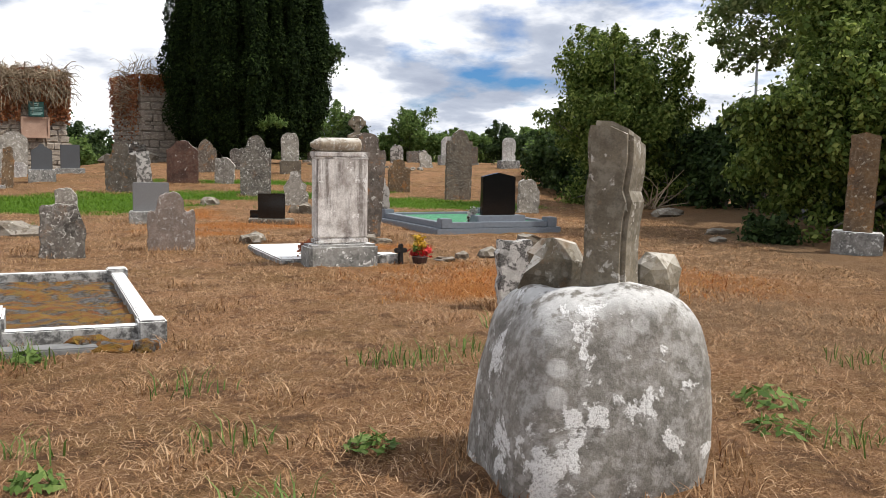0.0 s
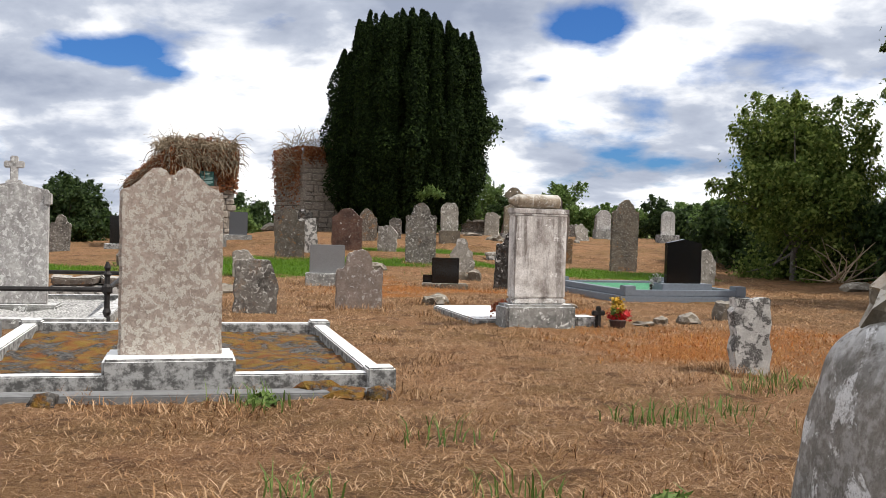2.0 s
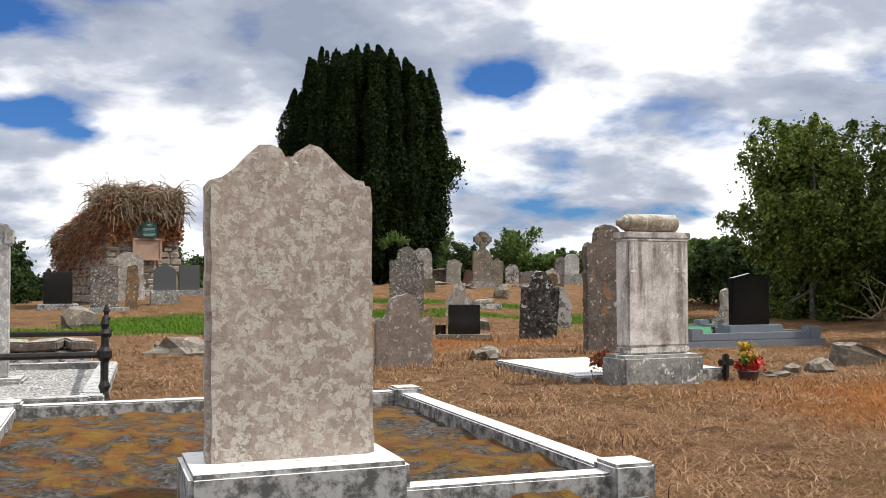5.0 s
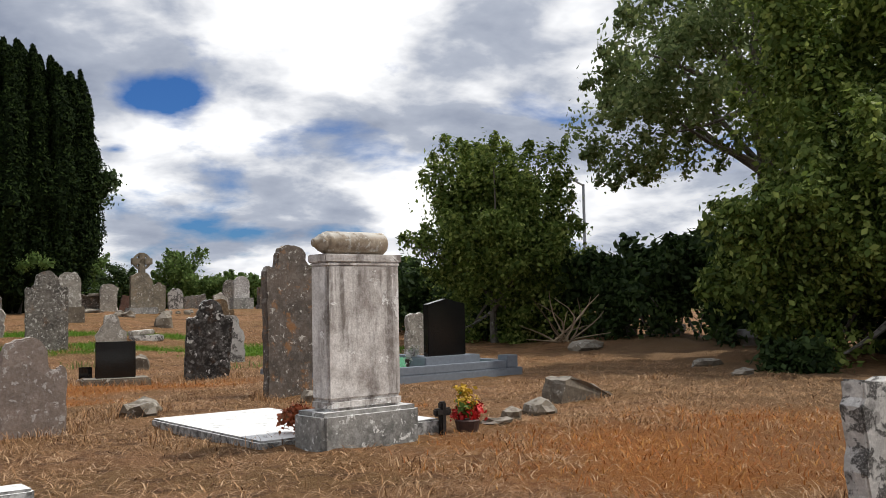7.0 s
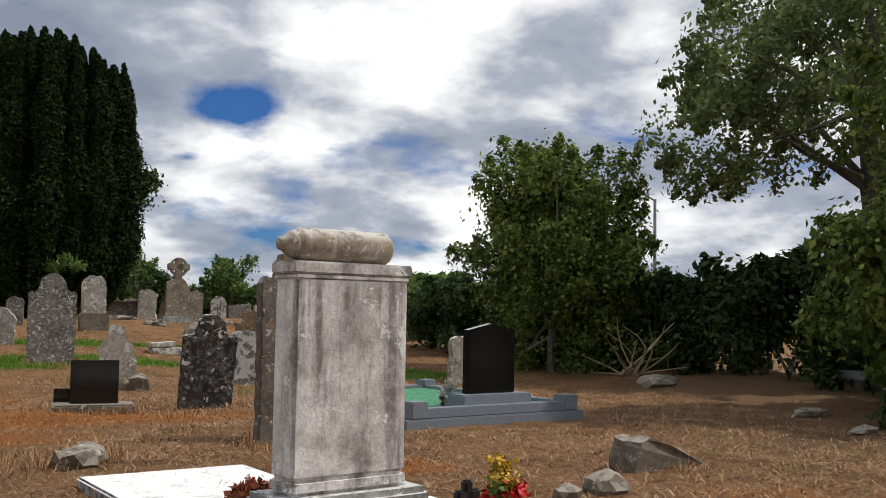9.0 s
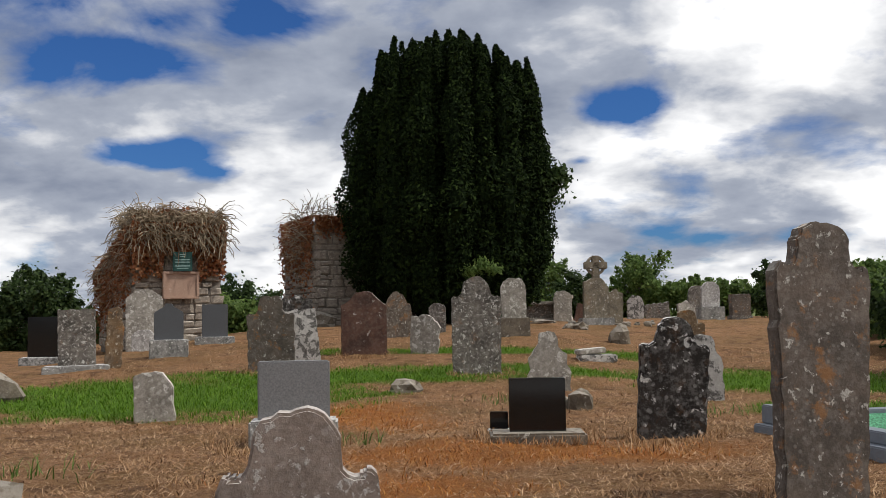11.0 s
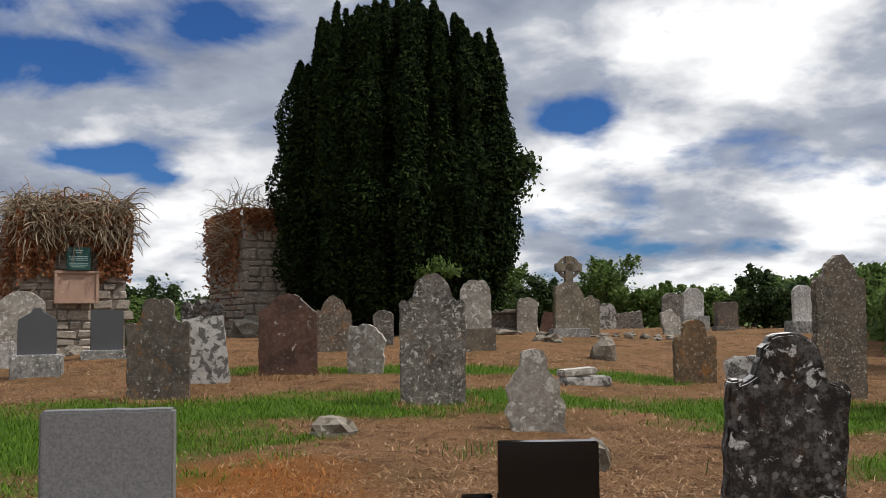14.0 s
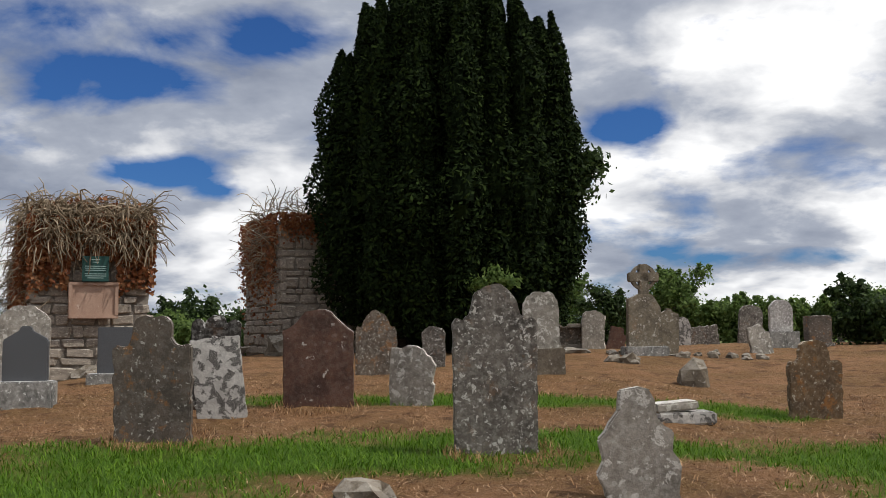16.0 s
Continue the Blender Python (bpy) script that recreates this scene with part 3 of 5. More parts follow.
def tree(name, x, y, height, rx, ry, base, nclump, cr, per, leaf, size, label, seed, trunk_r=0.14, category="tree", low=0.0, top=1.0, droop=0.3):
    """Trunk and limbs under a crown of leaf clumps. base: height where the crown begins."""
    random.seed(seed)
    e = thing(name, x, y, 0, label, category)
    cs, rs = [], []
    lobes = [(0.0, 0.0, -0.55, 0.8), (0.0, 0.0, -0.3, 0.66), (-0.28, 0.1, 0.5, 0.42), (0.38, -0.1, 0.38, 0.42)]
    for k in range(7):
        a, q = k * 2.4 + seed, random.uniform(0.4, 0.72)
        lobes.append((q * math.cos(a), q * math.sin(a), random.uniform(-0.75, 0.35), random.uniform(0.3, 0.48)))
    while len(cs) < nclump:
        p = np.array([random.gauss(0, 1), random.gauss(0, 1), random.gauss(0, 1)])
        p *= random.uniform(0.55, 1.0) / np.linalg.norm(p)
        lx, ly, lz, lr = lobes[len(cs) % len(lobes)]
        p = p * lr + (lx, ly, lz)
        zz = base + (height - base) * (p[2] * 0.5 + 0.5)
        cs.append((p[0] * rx, p[1] * ry, max(zz, low + 0.1)))
        rs.append(cr * random.uniform(0.55, 1.25))
    mid = np.array([0, 0, base + (height - base) * 0.35])
    pos, nrm = sprigs(cs, [np.asarray(c) - mid + (0, 0, 0.4 * height * droop) + np.array([random.uniform(-0.6, 0.6) for _ in range(3)]) for c in cs], rs, per)
    v, f = leaves(pos, nrm + (0, 0, 0.3), size)
    bm = bmesh.new()
    fork = (0, 0, base + (height - base) * 0.25)
    limb(bm, (0, 0, -0.3), fork, trunk_r, trunk_r * 0.7, 9, 0.05)
    for i in range(0, len(cs), max(1, len(cs) // 26)):
        limb(bm, (fork[0], fork[1], fork[2] * random.uniform(0.5, 1.0)), cs[i], trunk_r * 0.4, 0.012, 5, 0.12)
    part("trunk", bm, M_BARK, e, "grey-brown trunk with forking limbs")
    soup("crown", v, f, leaf, e)
    return e


# ---- ground ----
def axis(lo, hi, step, far):
    inner = np.arange(lo, hi + 1e-6, step)
    out = [0.4]
    while sum(out) < far:
        out.append(out[-1] * 1.35)
    acc = np.cumsum(out)
    return np.concatenate([lo - acc[::-1], inner, hi + acc])


gx, gy = axis(-15, 12, 0.15, 3000), axis(-1, 49, 0.16, 3500)
X, Y = np.meshgrid(gx, gy)
Z = ground_z(X, Y)
bump_mask = np.exp(-np.maximum(0, np.hypot(X, Y - 20) - 30) ** 2 / 60)
Z = Z + bump_mask * RNG.normal(0, 0.008, X.shape)
idx = np.arange(X.size).reshape(X.shape)
quads = np.stack([idx[:-1, :-1], idx[:-1, 1:], idx[1:, 1:], idx[1:, :-1]], -1).reshape(-1, 4)


def ground_mat():
    g = Graph("dry_thatched_ground", 0.95, 0, 0.15)
    fine = g.noise(55, 7, 0.75, None, 2.0, 1.5)
    straw = g.ramp(fine, (0.3, (0.055, 0.028, 0.015)), (0.48, (0.27, 0.137, 0.064)), (0.68, (0.43, 0.275, 0.165)))
    broad = g.noise(0.9, 6, 0.6, None, 5.0)
    c = g.mix(g.ramp(broad, (0.38, 0.0), (0.62, 0.75)), straw, g.ramp(fine, (0.3, (0.07, 0.036, 0.014)), (0.7, (0.28, 0.175, 0.075))))
    c = g.mix(g.mul(g.ramp(g.noise(3.2, 6, 0.65, None, 15.0), (0.52, 0.0), (0.64, 1.0)), 0.75), c, (0.10, 0.052, 0.028))
    c = g.mix(g.mul(g.ramp(g.noise(13, 6, 0.7, None, 25.0), (0.54, 0.0), (0.66, 1.0)), 0.6), c, (0.07, 0.035, 0.018))
    c = g.mix(g.mul(g.attr("rust"), 0.92), c, g.ramp(fine, (0.3, (0.19, 0.06, 0.014)), (0.7, (0.42, 0.17, 0.042))))
    c = g.mix(g.mul(g.attr("bare"), 0.8), c, g.ramp(fine, (0.3, (0.10, 0.06, 0.035)), (0.7, (0.24, 0.155, 0.085))))
    c = g.mix(g.attr("green"), c, g.ramp(fine, (0.3, (0.035, 0.08, 0.005)), (0.7, (0.10, 0.185, 0.014))))
    c = g.mix(g.attr("field"), c, g.ramp(g.noise(0.02, 3, 0.5), (0.35, (0.07, 0.12, 0.03)), (0.65, (0.16, 0.16, 0.06))))
    return g.finish(c, g.mix(0.5, fine, g.noise(9, 7, 0.72)), 1.0, 0.07)


ground = soup("ground", np.stack([X, Y, Z], -1).reshape(-1, 3), quads, ground_mat())
tagged(ground, "dry brown thatched grass with rust and green patches", "ground", "", "structure")
bare = np.maximum.reduce([blob(X, Y, 6.4, 17.4, 2.2, 4.90, 0), blob(X, Y, 8.3, 22.8, 2.4, 2.45, 0), blob(X, Y, 4.6, 11.1, 1.5, 3.40, 20)])
for nm, val in (("green", green_at(X, Y)), ("rust", rust_at(X, Y)), ("bare", bare), ("field", sm((np.hypot(X, Y - 20) - 48) / 15))):
    ground.data.attributes.new(nm, "FLOAT", "POINT").data.foreach_set("value", val.astype(np.float32).ravel())
for p in ground.data.polygons:
    p.use_smooth = True


# ---- ruined church ----
def frame_of(ax, ay, dx, dy):
    """Pose with local x along (dx, dy) and local y to its left, standing at (ax, ay)."""
    return pose(ax, ay, gz(ax, ay), 0, 0, math.degrees(math.atan2(dy, dx)))


BLOCKS = []
for k in range(6):
    b = bmesh.new()
    bmesh.ops.create_cube(b, size=1.0)
    bmesh.ops.bevel(b, geom=list(b.edges), offset=0.13, segments=1, affect="EDGES")
    rk = random.Random(k)
    for v in b.verts:
        v.co += Vector((rk.uniform(-0.07, 0.07), rk.uniform(-0.07, 0.07), rk.uniform(-0.07, 0.07)))
    me = bpy.data.meshes.new("stone")
    b.to_mesh(me)
    b.free()
    me.materials.append(M_RUIN)
    BLOCKS.append(me)


def ruin_wall(name, ax, ay, dx, dy, width, depth, height, drop, label, seed, faces):
    """A ruined wall block: rubble core with single stones laid on the faces that are seen. drop: how far the top falls along the depth."""
    rk = random.Random(seed)
    e = new(name)
    e.matrix_world = frame_of(ax, ay, dx, dy)
    tagged(e, label, "ruin", "", "structure")
    bm = bmesh.new()
    bmesh.ops.create_cube(bm, size=1.0)
    bmesh.ops.subdivide_edges(bm, edges=list(bm.edges), cuts=9, use_grid_fill=True)
    for v in bm.verts:
        u, w, q = v.co.x + 0.5, v.co.y + 0.5, v.co.z + 0.5
        hh = height - drop * w + 0.22 * noise.noise(Vector((u * 3, w * 5, seed)))
        jit = noise.noise(Vector((u * 6, w * 9, q * 9 + seed))) * 0.06
        v.co = Vector((u * width + jit, w * depth + jit, q * (hh + 0.3) - 0.3))
    part("rubble_core", bm, M_MORTAR, e)
    for face in faces:
        span = width if face == "front" else depth
        z = -0.05
        while z < height - 0.15:
            ch = rk.uniform(0.12, 0.34)
            s = rk.uniform(-0.1, 0.0)
            while s < span:
                cw = rk.uniform(0.14, 0.55) * (1.4 if z < 0.6 else 1.0)
                mid = s + cw / 2
                lim = height - (drop * mid / depth if face == "side" else 0) - 0.12
                if z + ch < lim and mid < span:
                    o = new("stone", BLOCKS[rk.randrange(6)])
                    o.parent = e
                    pd = rk.uniform(0.14, 0.2)
                    dz, dw = rk.uniform(0.8, 0.96), rk.uniform(0.86, 0.97)
                    if face == "front":
                        o.matrix_basis = pose(mid, 0.03, z + ch / 2, 0, rk.uniform(-4, 4), rk.uniform(-3, 3)) @ Matrix.Diagonal((cw * dw, pd, ch * dz, 1))
                    else:
                        o.matrix_basis = pose(0.03, mid, z + ch / 2, rk.uniform(-4, 4), 0, rk.uniform(-3, 3)) @ Matrix.Diagonal((pd, cw * dw, ch * dz, 1))
                s += cw
            z += ch
    return e


def stems(n, start, fall, length, r0, seed):
    """Dead ivy stems: thin bent three-sided rods. start(rng) gives a place and an outward way."""
    rk = np.random.RandomState(seed)
    V, F = [], []
    for i in range(n):
        p, out = start(rk)
        p, out = np.array(p, float), np.array(out, float)
        L = length * rk.uniform(0.5, 1.4)
        way = out * rk.uniform(0.3, 1.0) + rk.normal(0, 0.55, 3) + (0, 0, 0.3)
        r = r0 * rk.uniform(0.5, 1.5)
        k0, steps = len(V), 6
        for s in range(steps):
            way = way / (np.linalg.norm(way) + 1e-9)
            u = np.cross(way, (0.3, 0.5, 0.8))
            u /= np.linalg.norm(u) + 1e-9
            w = np.cross(way, u)
            rr = r * (1 - 0.7 * s / steps)
            for a in (0, 2.09, 4.19):
                V.append(p + rr * (u * math.cos(a) + w * math.sin(a)))
            p = p + way * L / steps
            way = way + rk.normal(0, 0.35, 3) + (0, 0, -fall)
        for s in range(steps - 1):
            for j in range(3):
                F.append((k0 + 3 * s + j, k0 + 3 * s + (j + 1) % 3, k0 + 3 * s + 3 + (j + 1) % 3, k0 + 3 * s + 3 + j))
    return np.array(V), np.array(F)


R1 = dict(ax=-12.05, ay=36.7, dx=0.84, dy=0.543, width=2.2, depth=8.0, height=3.3, drop=0.9)
ruin_a = ruin_wall("wall_ruin", label="ruined church wall of rubble stone under dead ivy", seed=3, faces=("front", "side"), **R1)


def ivy_a(rk):
    k = rk.rand()
    if k < 0.5:
        return (rk.uniform(-0.15, 2.3), rk.uniform(-0.1, 2.5), 3.2 + (0.42 + rk.uniform(-0.3, 0.1)) * math.sin(math.pi * rk.uniform(0.15, 0.85))), (rk.uniform(-0.5, 0.5), -0.5, 0.1)
    if k < 0.72:
        return (rk.uniform(0, 2.25), -0.1, rk.uniform(2.75, 3.45)), (0, -1, 0.2)
    w = rk.uniform(0, 8)
    return (-0.1 + rk.uniform(0, 0.5), w, 3.1 - 0.11 * w - rk.uniform(-0.3, 1.5) ** 2 * 0.6), (-1, 0, 0.4)


v, f = stems(3000, ivy_a, 0.42, 0.75, 0.018, 1)
ivy = new("ivy")
ivy.matrix_world = frame_of(R1["ax"], R1["ay"], R1["dx"], R1["dy"])
tagged(ivy, "tangle of dead ivy stems and dry leaves over the ruin", "ivy")
tagged(soup("stem_tangle", v, f, L_STEM, ivy), kind="stuff", label="bare pale-brown twisted stems")
n = 9000
rk = np.random.RandomState(2)
fp = np.stack([rk.uniform(-0.1, 2.3, n), -0.14 + rk.uniform(-0.12, 0.05, n), 3.35 - np.abs(rk.normal(0, 0.62, n))], 1)
fp = fp[(fp[:, 2] > 1.75 + 0.2 * np.sin(fp[:, 0] * 4)) & ~((np.abs(fp[:, 0] - 1.12) < 0.45) & (fp[:, 2] < 2.5))]
n2 = 7000
w = rk.uniform(0, 8, n2)
sp = np.stack([-0.16 + rk.uniform(-0.12, 0.08, n2), w, 3.3 - 0.11 * w - np.abs(rk.normal(0, 0.8, n2))], 1)
tp = np.stack([rk.uniform(-0.1, 2.3, 6000), rk.uniform(-0.1, 8, 6000), 3.2 + rk.uniform(-0.1, 0.3, 6000)], 1)
tp[:, 2] += 0.32 * (1 - ((tp[:, 0] - 1.1) / 1.3) ** 2)
tp[:, 2] -= 0.11 * tp[:, 1]
v, f = leaves(np.concatenate([fp, sp, tp]), np.concatenate([np.tile((0, -1.0, 0.2), (len(fp), 1)), np.tile((-1.0, 0, 0.2), (n2, 1)), np.tile((0, -0.3, 1.0), (6000, 1))]), 0.075, 1.3)
soup("leaves", v, f, L_IVYDRY, ivy, "dry red-brown ivy leaves")

R2 = dict(ax=-8.45, ay=41.3, dx=0.84, dy=0.543, width=5.0, depth=3.5, height=3.2, drop=0.5)
ruin_wall("wall_ruin", label="ruined rubble wall with bare stems on its broken top", seed=8, faces=("front", "side"), **R2)


def ivy_b(rk):
    if rk.rand() < 0.6:
        return (rk.uniform(-0.2, 2.4), rk.uniform(-0.1, 2), 3.3 + rk.uniform(-0.2, 0.35)), (0, -0.3, 0.6)
    return (-0.12, rk.uniform(-0.1, 2.5), rk.uniform(1.6, 3.4)), (-1, -0.3, 0.2)


v, f = stems(420, ivy_b, 0.2, 0.75, 0.014, 6)
ivy2 = new("ivy")
ivy2.matrix_world = frame_of(R2["ax"], R2["ay"], R2["dx"], R2["dy"])
tagged(ivy2, "dead ivy stems on the broken wall top", "ivy")
tagged(soup("stem_tangle", v, f, L_STEM, ivy2), kind="stuff", label="bare pale-brown twisted stems")
sp = np.stack([-0.14 + rk.uniform(-0.1, 0.06, 2600), rk.uniform(0, 3.4, 2600), 3.3 - np.abs(rk.normal(0, 0.9, 2600))], 1)
fp = np.stack([rk.uniform(-0.1, 2, 1600), -0.12 + rk.uniform(-0.1, 0.05, 1600), 3.3 - np.abs(rk.normal(0, 0.25, 1600))], 1)
v, f = leaves(np.concatenate([sp, fp]), np.tile((-0.7, -0.7, 0.2), (4200, 1)), 0.07, 1.3)
soup("leaves", v, f, L_IVYDRY, ivy2, "dry brown ivy leaves")

# sign board and plaque on the wall end
m_face = frame_of(R1["ax"], R1["ay"], R1["dx"], R1["dy"])
sign = new("sign_board")
sign.matrix_world = m_face @ pose(1.14, -0.34, 2.08)
tagged(sign, "dark green sign board with pale lines on the ivied wall", "sign")
board = part("board", box(bmesh.new(), 0, 0, 0, 0.5, 0.03, 0.5, 0.006), M_SIGN, sign)
for i, (zz, ww) in enumerate(((0.42, 0.16), (0.37, 0.12), (0.29, 0.4), (0.25, 0.4), (0.21, 0.38), (0.14, 0.4), (0.1, 0.4), (0.06, 0.3))):
    part("text_line", box(bmesh.new(), 0, -0.019, zz, ww, 0.006, 0.018, 0), M_SIGNTXT, board)
plaque = new("plaque")
plaque.matrix_world = m_face @ pose(1.12, -0.22, 1.40)
tagged(plaque, "blank pink sandstone plaque with moulded rim", "plaque")
part("panel", box(bmesh.new(), 0, 0, 0, 0.86, 0.06, 0.62, 0.01), M_PLAQUE, plaque)
bm = bmesh.new()
for cx, cz, sx, sz in ((0, 0.6, 0.94, 0.07), (0, -0.05, 0.94, 0.07), (-0.43, 0, 0.08, 0.62), (0.43, 0, 0.08, 0.62)):
    box(bm, cx, -0.02, cz, sx, 0.1, sz, 0.015)
part("rim", bm, M_PLAQUE, plaque)


# ---- yew ----
def yew(x, y, rx, ry, height, plumes, per, label, seed):
    """Upright yew: a ring of tall plumes of short needles round a dark inner mass of boughs."""
    rk = np.random.RandomState(seed)
    e = thing("yew_tree", x, y, 0, label, "tree")
    P, N = [], []
    bm = bmesh.new()
    for i in range(plumes):
        a = 2 * math.pi * (i * 0.618 + 0.1 * rk.rand())
        q = math.sqrt((i + 0.5) / plumes)
        px, py = rx * 0.86 * q * math.cos(a), ry * 0.86 * q * math.sin(a)
        u = px / rx
        top = height * ((0.79 if u < -0.62 else 0.93) + 0.08 * (1 - (u - 0.1) ** 2) - 0.13 * max(0.0, u - 0.35) - 0.09 * max(0.0, abs(py / ry) - 0.4) + rk.uniform(-0.06, 0.02))
        foot = 0.9 * (1 - q) + 0.5 * rk.rand() if q < 0.8 else rk.uniform(0.25, 1.3)
        wid = rk.uniform(0.36, 0.62)
        k = int(per * (0.4 if q < 0.55 else 1.0))
        s = rk.uniform(0, 1, k) ** 0.85
        prof = wid * np.sqrt(np.clip(1 - s ** 2.2, 0, 1)) * (0.8 + 0.25 * np.sin(s * 19 + i)) * (0.55 + 0.45 * np.minimum(1, s * 5))
        th = rk.uniform(0, 2 * math.pi, k)
        bulge = 1 + 0.12 * np.sin(s * 3.14)
        rad = prof * rk.uniform(0.7, 1.12, k)
        P.append(np.stack([px * bulge + rad * np.cos(th), py * bulge + rad * np.sin(th), foot + (top - foot) * s], 1))
        N.append(np.stack([np.cos(th), np.sin(th), np.full(k, 0.5)], 1))
        # inner bough of the plume
        limb(bm, (px * 0.3, py * 0.3, 0.1), (px * 1.04, py * 1.04, foot + (top - foot) * 0.35), 0.1, 0.16, 6, 0.03, 3)
        limb(bm, (px * 1.04, py * 1.04, foot + (top - foot) * 0.35), (px, py, top - 0.5), wid * 0.5, 0.05, 7, 0.02, 4)
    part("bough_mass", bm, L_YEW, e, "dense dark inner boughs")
    bm = bmesh.new()
    for k in range(5):
        limb(bm, (rk.uniform(-0.4, 0.4), rk.uniform(-0.4, 0.4), -0.2), (rk.uniform(-0.9, 0.9), rk.uniform(-0.9, 0.9), 3.0), 0.35, 0.2, 9, 0.06)
    part("trunk", bm, M_BARK, e)
    v, f = leaves(np.concatenate(P), np.concatenate(N), 0.058, 2.4, 0.8)
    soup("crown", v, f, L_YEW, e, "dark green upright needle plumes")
    return e


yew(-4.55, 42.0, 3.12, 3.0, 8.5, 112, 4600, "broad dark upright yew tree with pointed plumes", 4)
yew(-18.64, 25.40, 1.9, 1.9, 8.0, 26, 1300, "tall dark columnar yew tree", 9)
# elder sprouting at the foot of the big yew and a leafy shoot on its side
pos, nrm = clumps([(-3.2, 38.95, 2.4), (-2.9, 38.9, 2.25), (-3.5, 38.95, 2.2)], [0.22, 0.2, 0.2], 180)
v, f = leaves(pos, nrm, 0.06)
sh = soup("shrub_sprig", v, f, L_FAR)
tagged(sh, "small green leafy sprig against the dark yew", "shrub", "", "stuff")
pos, nrm = clumps([(-1.4, 41.6, 4.85), (-1.55, 41.5, 4.5), (-1.2, 41.6, 5.1)], [0.42, 0.42, 0.3], 500)
v, f = leaves(pos, nrm, 0.09)
tagged(soup("yew_shoot", v, f, L_HEDGE), "bushy green shoot standing out of the yew", "shrub")

# ---- trees and hedges ----
tree("bush_tree", 7.0, 28.0, 4.7, 2.05, 2.1, 0.1, 200, 0.4, 400, L_BUSH, 0.06, "olive-green bushy tree with two open pointed tops", 11, 0.1)
tree("bush_tree", 8.75, 28.75, 2.5, 1.1, 1.3, 0.2, 60, 0.4, 360, L_BUSH, 0.06, "lower olive-green bush beside the hedge", 12, 0.09)
tree("leafy_tree", 9.95, 19.0, 6.5, 2.7, 2.7, 0.1, 300, 0.46, 420, L_BUSH, 0.07, "dense dark green tree with low hanging boughs", 13, 0.22)
tree("leafy_tree", 10.69, 10.47, 4.9, 2.2, 2.6, 0.2, 110, 0.45, 350, L_BUSH, 0.075, "dense green tree beside the grass", 14, 0.2)
tree("broad_tree", 12.5, 25.8, 10.8, 4.0, 4.0, 3.9, 270, 0.46, 190, L_OAK, 0.08, "tall grey-green tree with an open spreading crown", 15, 0.22, "tree", 0, 1, -0.35)


def hedge(pts, height, depth, per_m, leaf, size, label, seed, lowest=0.0):
    """A clipped-wild hedge along a line: many clumps of leaves on dark inner twigs."""
    rk = np.random.RandomState(seed)
    cs, rs = [], []
    bm = bmesh.new()
    for (x0, y0), (x1, y1) in zip(pts, pts[1:]):
        L = math.hypot(x1 - x0, y1 - y0)
        for i in range(int(L * per_m)):
            k = rk.rand()
            x, y = x0 + (x1 - x0) * k, y0 + (y1 - y0) * k
            hh = height * (0.86 + 0.2 * math.sin(x * 1.3 + y) * math.sin(y * 0.9 + seed) + 0.1 * rk.rand())
            q = rk.rand() ** 0.7
            cs.append((x + rk.normal(0, depth * 0.33), y + rk.normal(0, depth * 0.33), gz(x, y) + lowest + q * hh))
            rs.append(rk.uniform(0.2, 0.42))
            if i % 3 == 0:
                limb(bm, (x, y, gz(x, y) - 0.1), cs[-1], 0.03, 0.008, 4, 0.1, 3)
    pos, nrm = sprigs(cs, [(rk.normal(0, 0.6), rk.normal(0, 0.6), 1.0) for _ in cs], rs, 190)
    v, f = leaves(pos, nrm + (0, 0, 0.25), size)
    e = tagged(new("hedge"), label, "hedge", "", "stuff")
    part("twigs", bm, M_BARK, e)
    soup("foliage", v, f, leaf, e)
    return e


hedge([(6.00, 33.54), (8.04, 28.32), (9.47, 24.29), (10.79, 20.26), (11.61, 16.08)], 1.7, 1.0, 26, L_HEDGE, 0.085, "dark ivy-grown hedge along the boundary", 21)
hedge([(11.20, 16.06), (11.61, 9.96), (11.41, 1.79), (9.17, -5.09)], 2.0, 1.0, 10, L_HEDGE, 0.1, "dark ivy-grown hedge along the boundary", 22)
hedge([(0.19, 59.84), (4.58, 56.60), (9.16, 53.38), (8.35, 42.47), (6.72, 35.61)], 1.55, 1.3, 22, L_FAR, 0.1, "bright green hedge behind the far graves", 23)
hedge([(-6.12, 62.32), (0.19, 59.84)], 1.1, 1.2, 14, L_FAR, 0.1, "bright green hedge behind the far graves", 25)
tree("round_bush", 6.64, 47.83, 1.7, 1.7, 1.5, 0.1, 40, 0.4, 330, L_HEDGE, 0.08, "rounded dark green bush by the far graves", 31, 0.06, "bush")
tree("round_bush", -0.77, 50.96, 1.75, 0.8, 0.8, 0.3, 20, 0.35, 260, L_HEDGE, 0.08, "rounded dark green bush by the far graves", 32, 0.06, "bush")
tree("far_tree", 2.03, 57.87, 3.2, 1.5, 1.4, 0.6, 45, 0.38, 200, L_FAR, 0.09, "light green young tree beyond the hedge", 33, 0.07)
tree("far_tree", -2.96, 61.08, 3.4, 2.0, 1.8, 0.3, 60, 0.45, 220, L_FAR, 0.09, "light green bushy tree beyond the yew", 34, 0.08)
tree("round_bush", -14.47, 51.13, 2.4, 1.9, 1.7, 0.1, 55, 0.5, 300, L_HEDGE, 0.1, "dark green bush behind the ruined wall", 35, 0.08, "bush")
tree("round_bush", -13.66, 47.76, 1.6, 1.5, 1.3, 0.1, 40, 0.45, 300, L_FAR, 0.09, "leafy green bush behind the ruined wall", 36, 0.08, "bush")
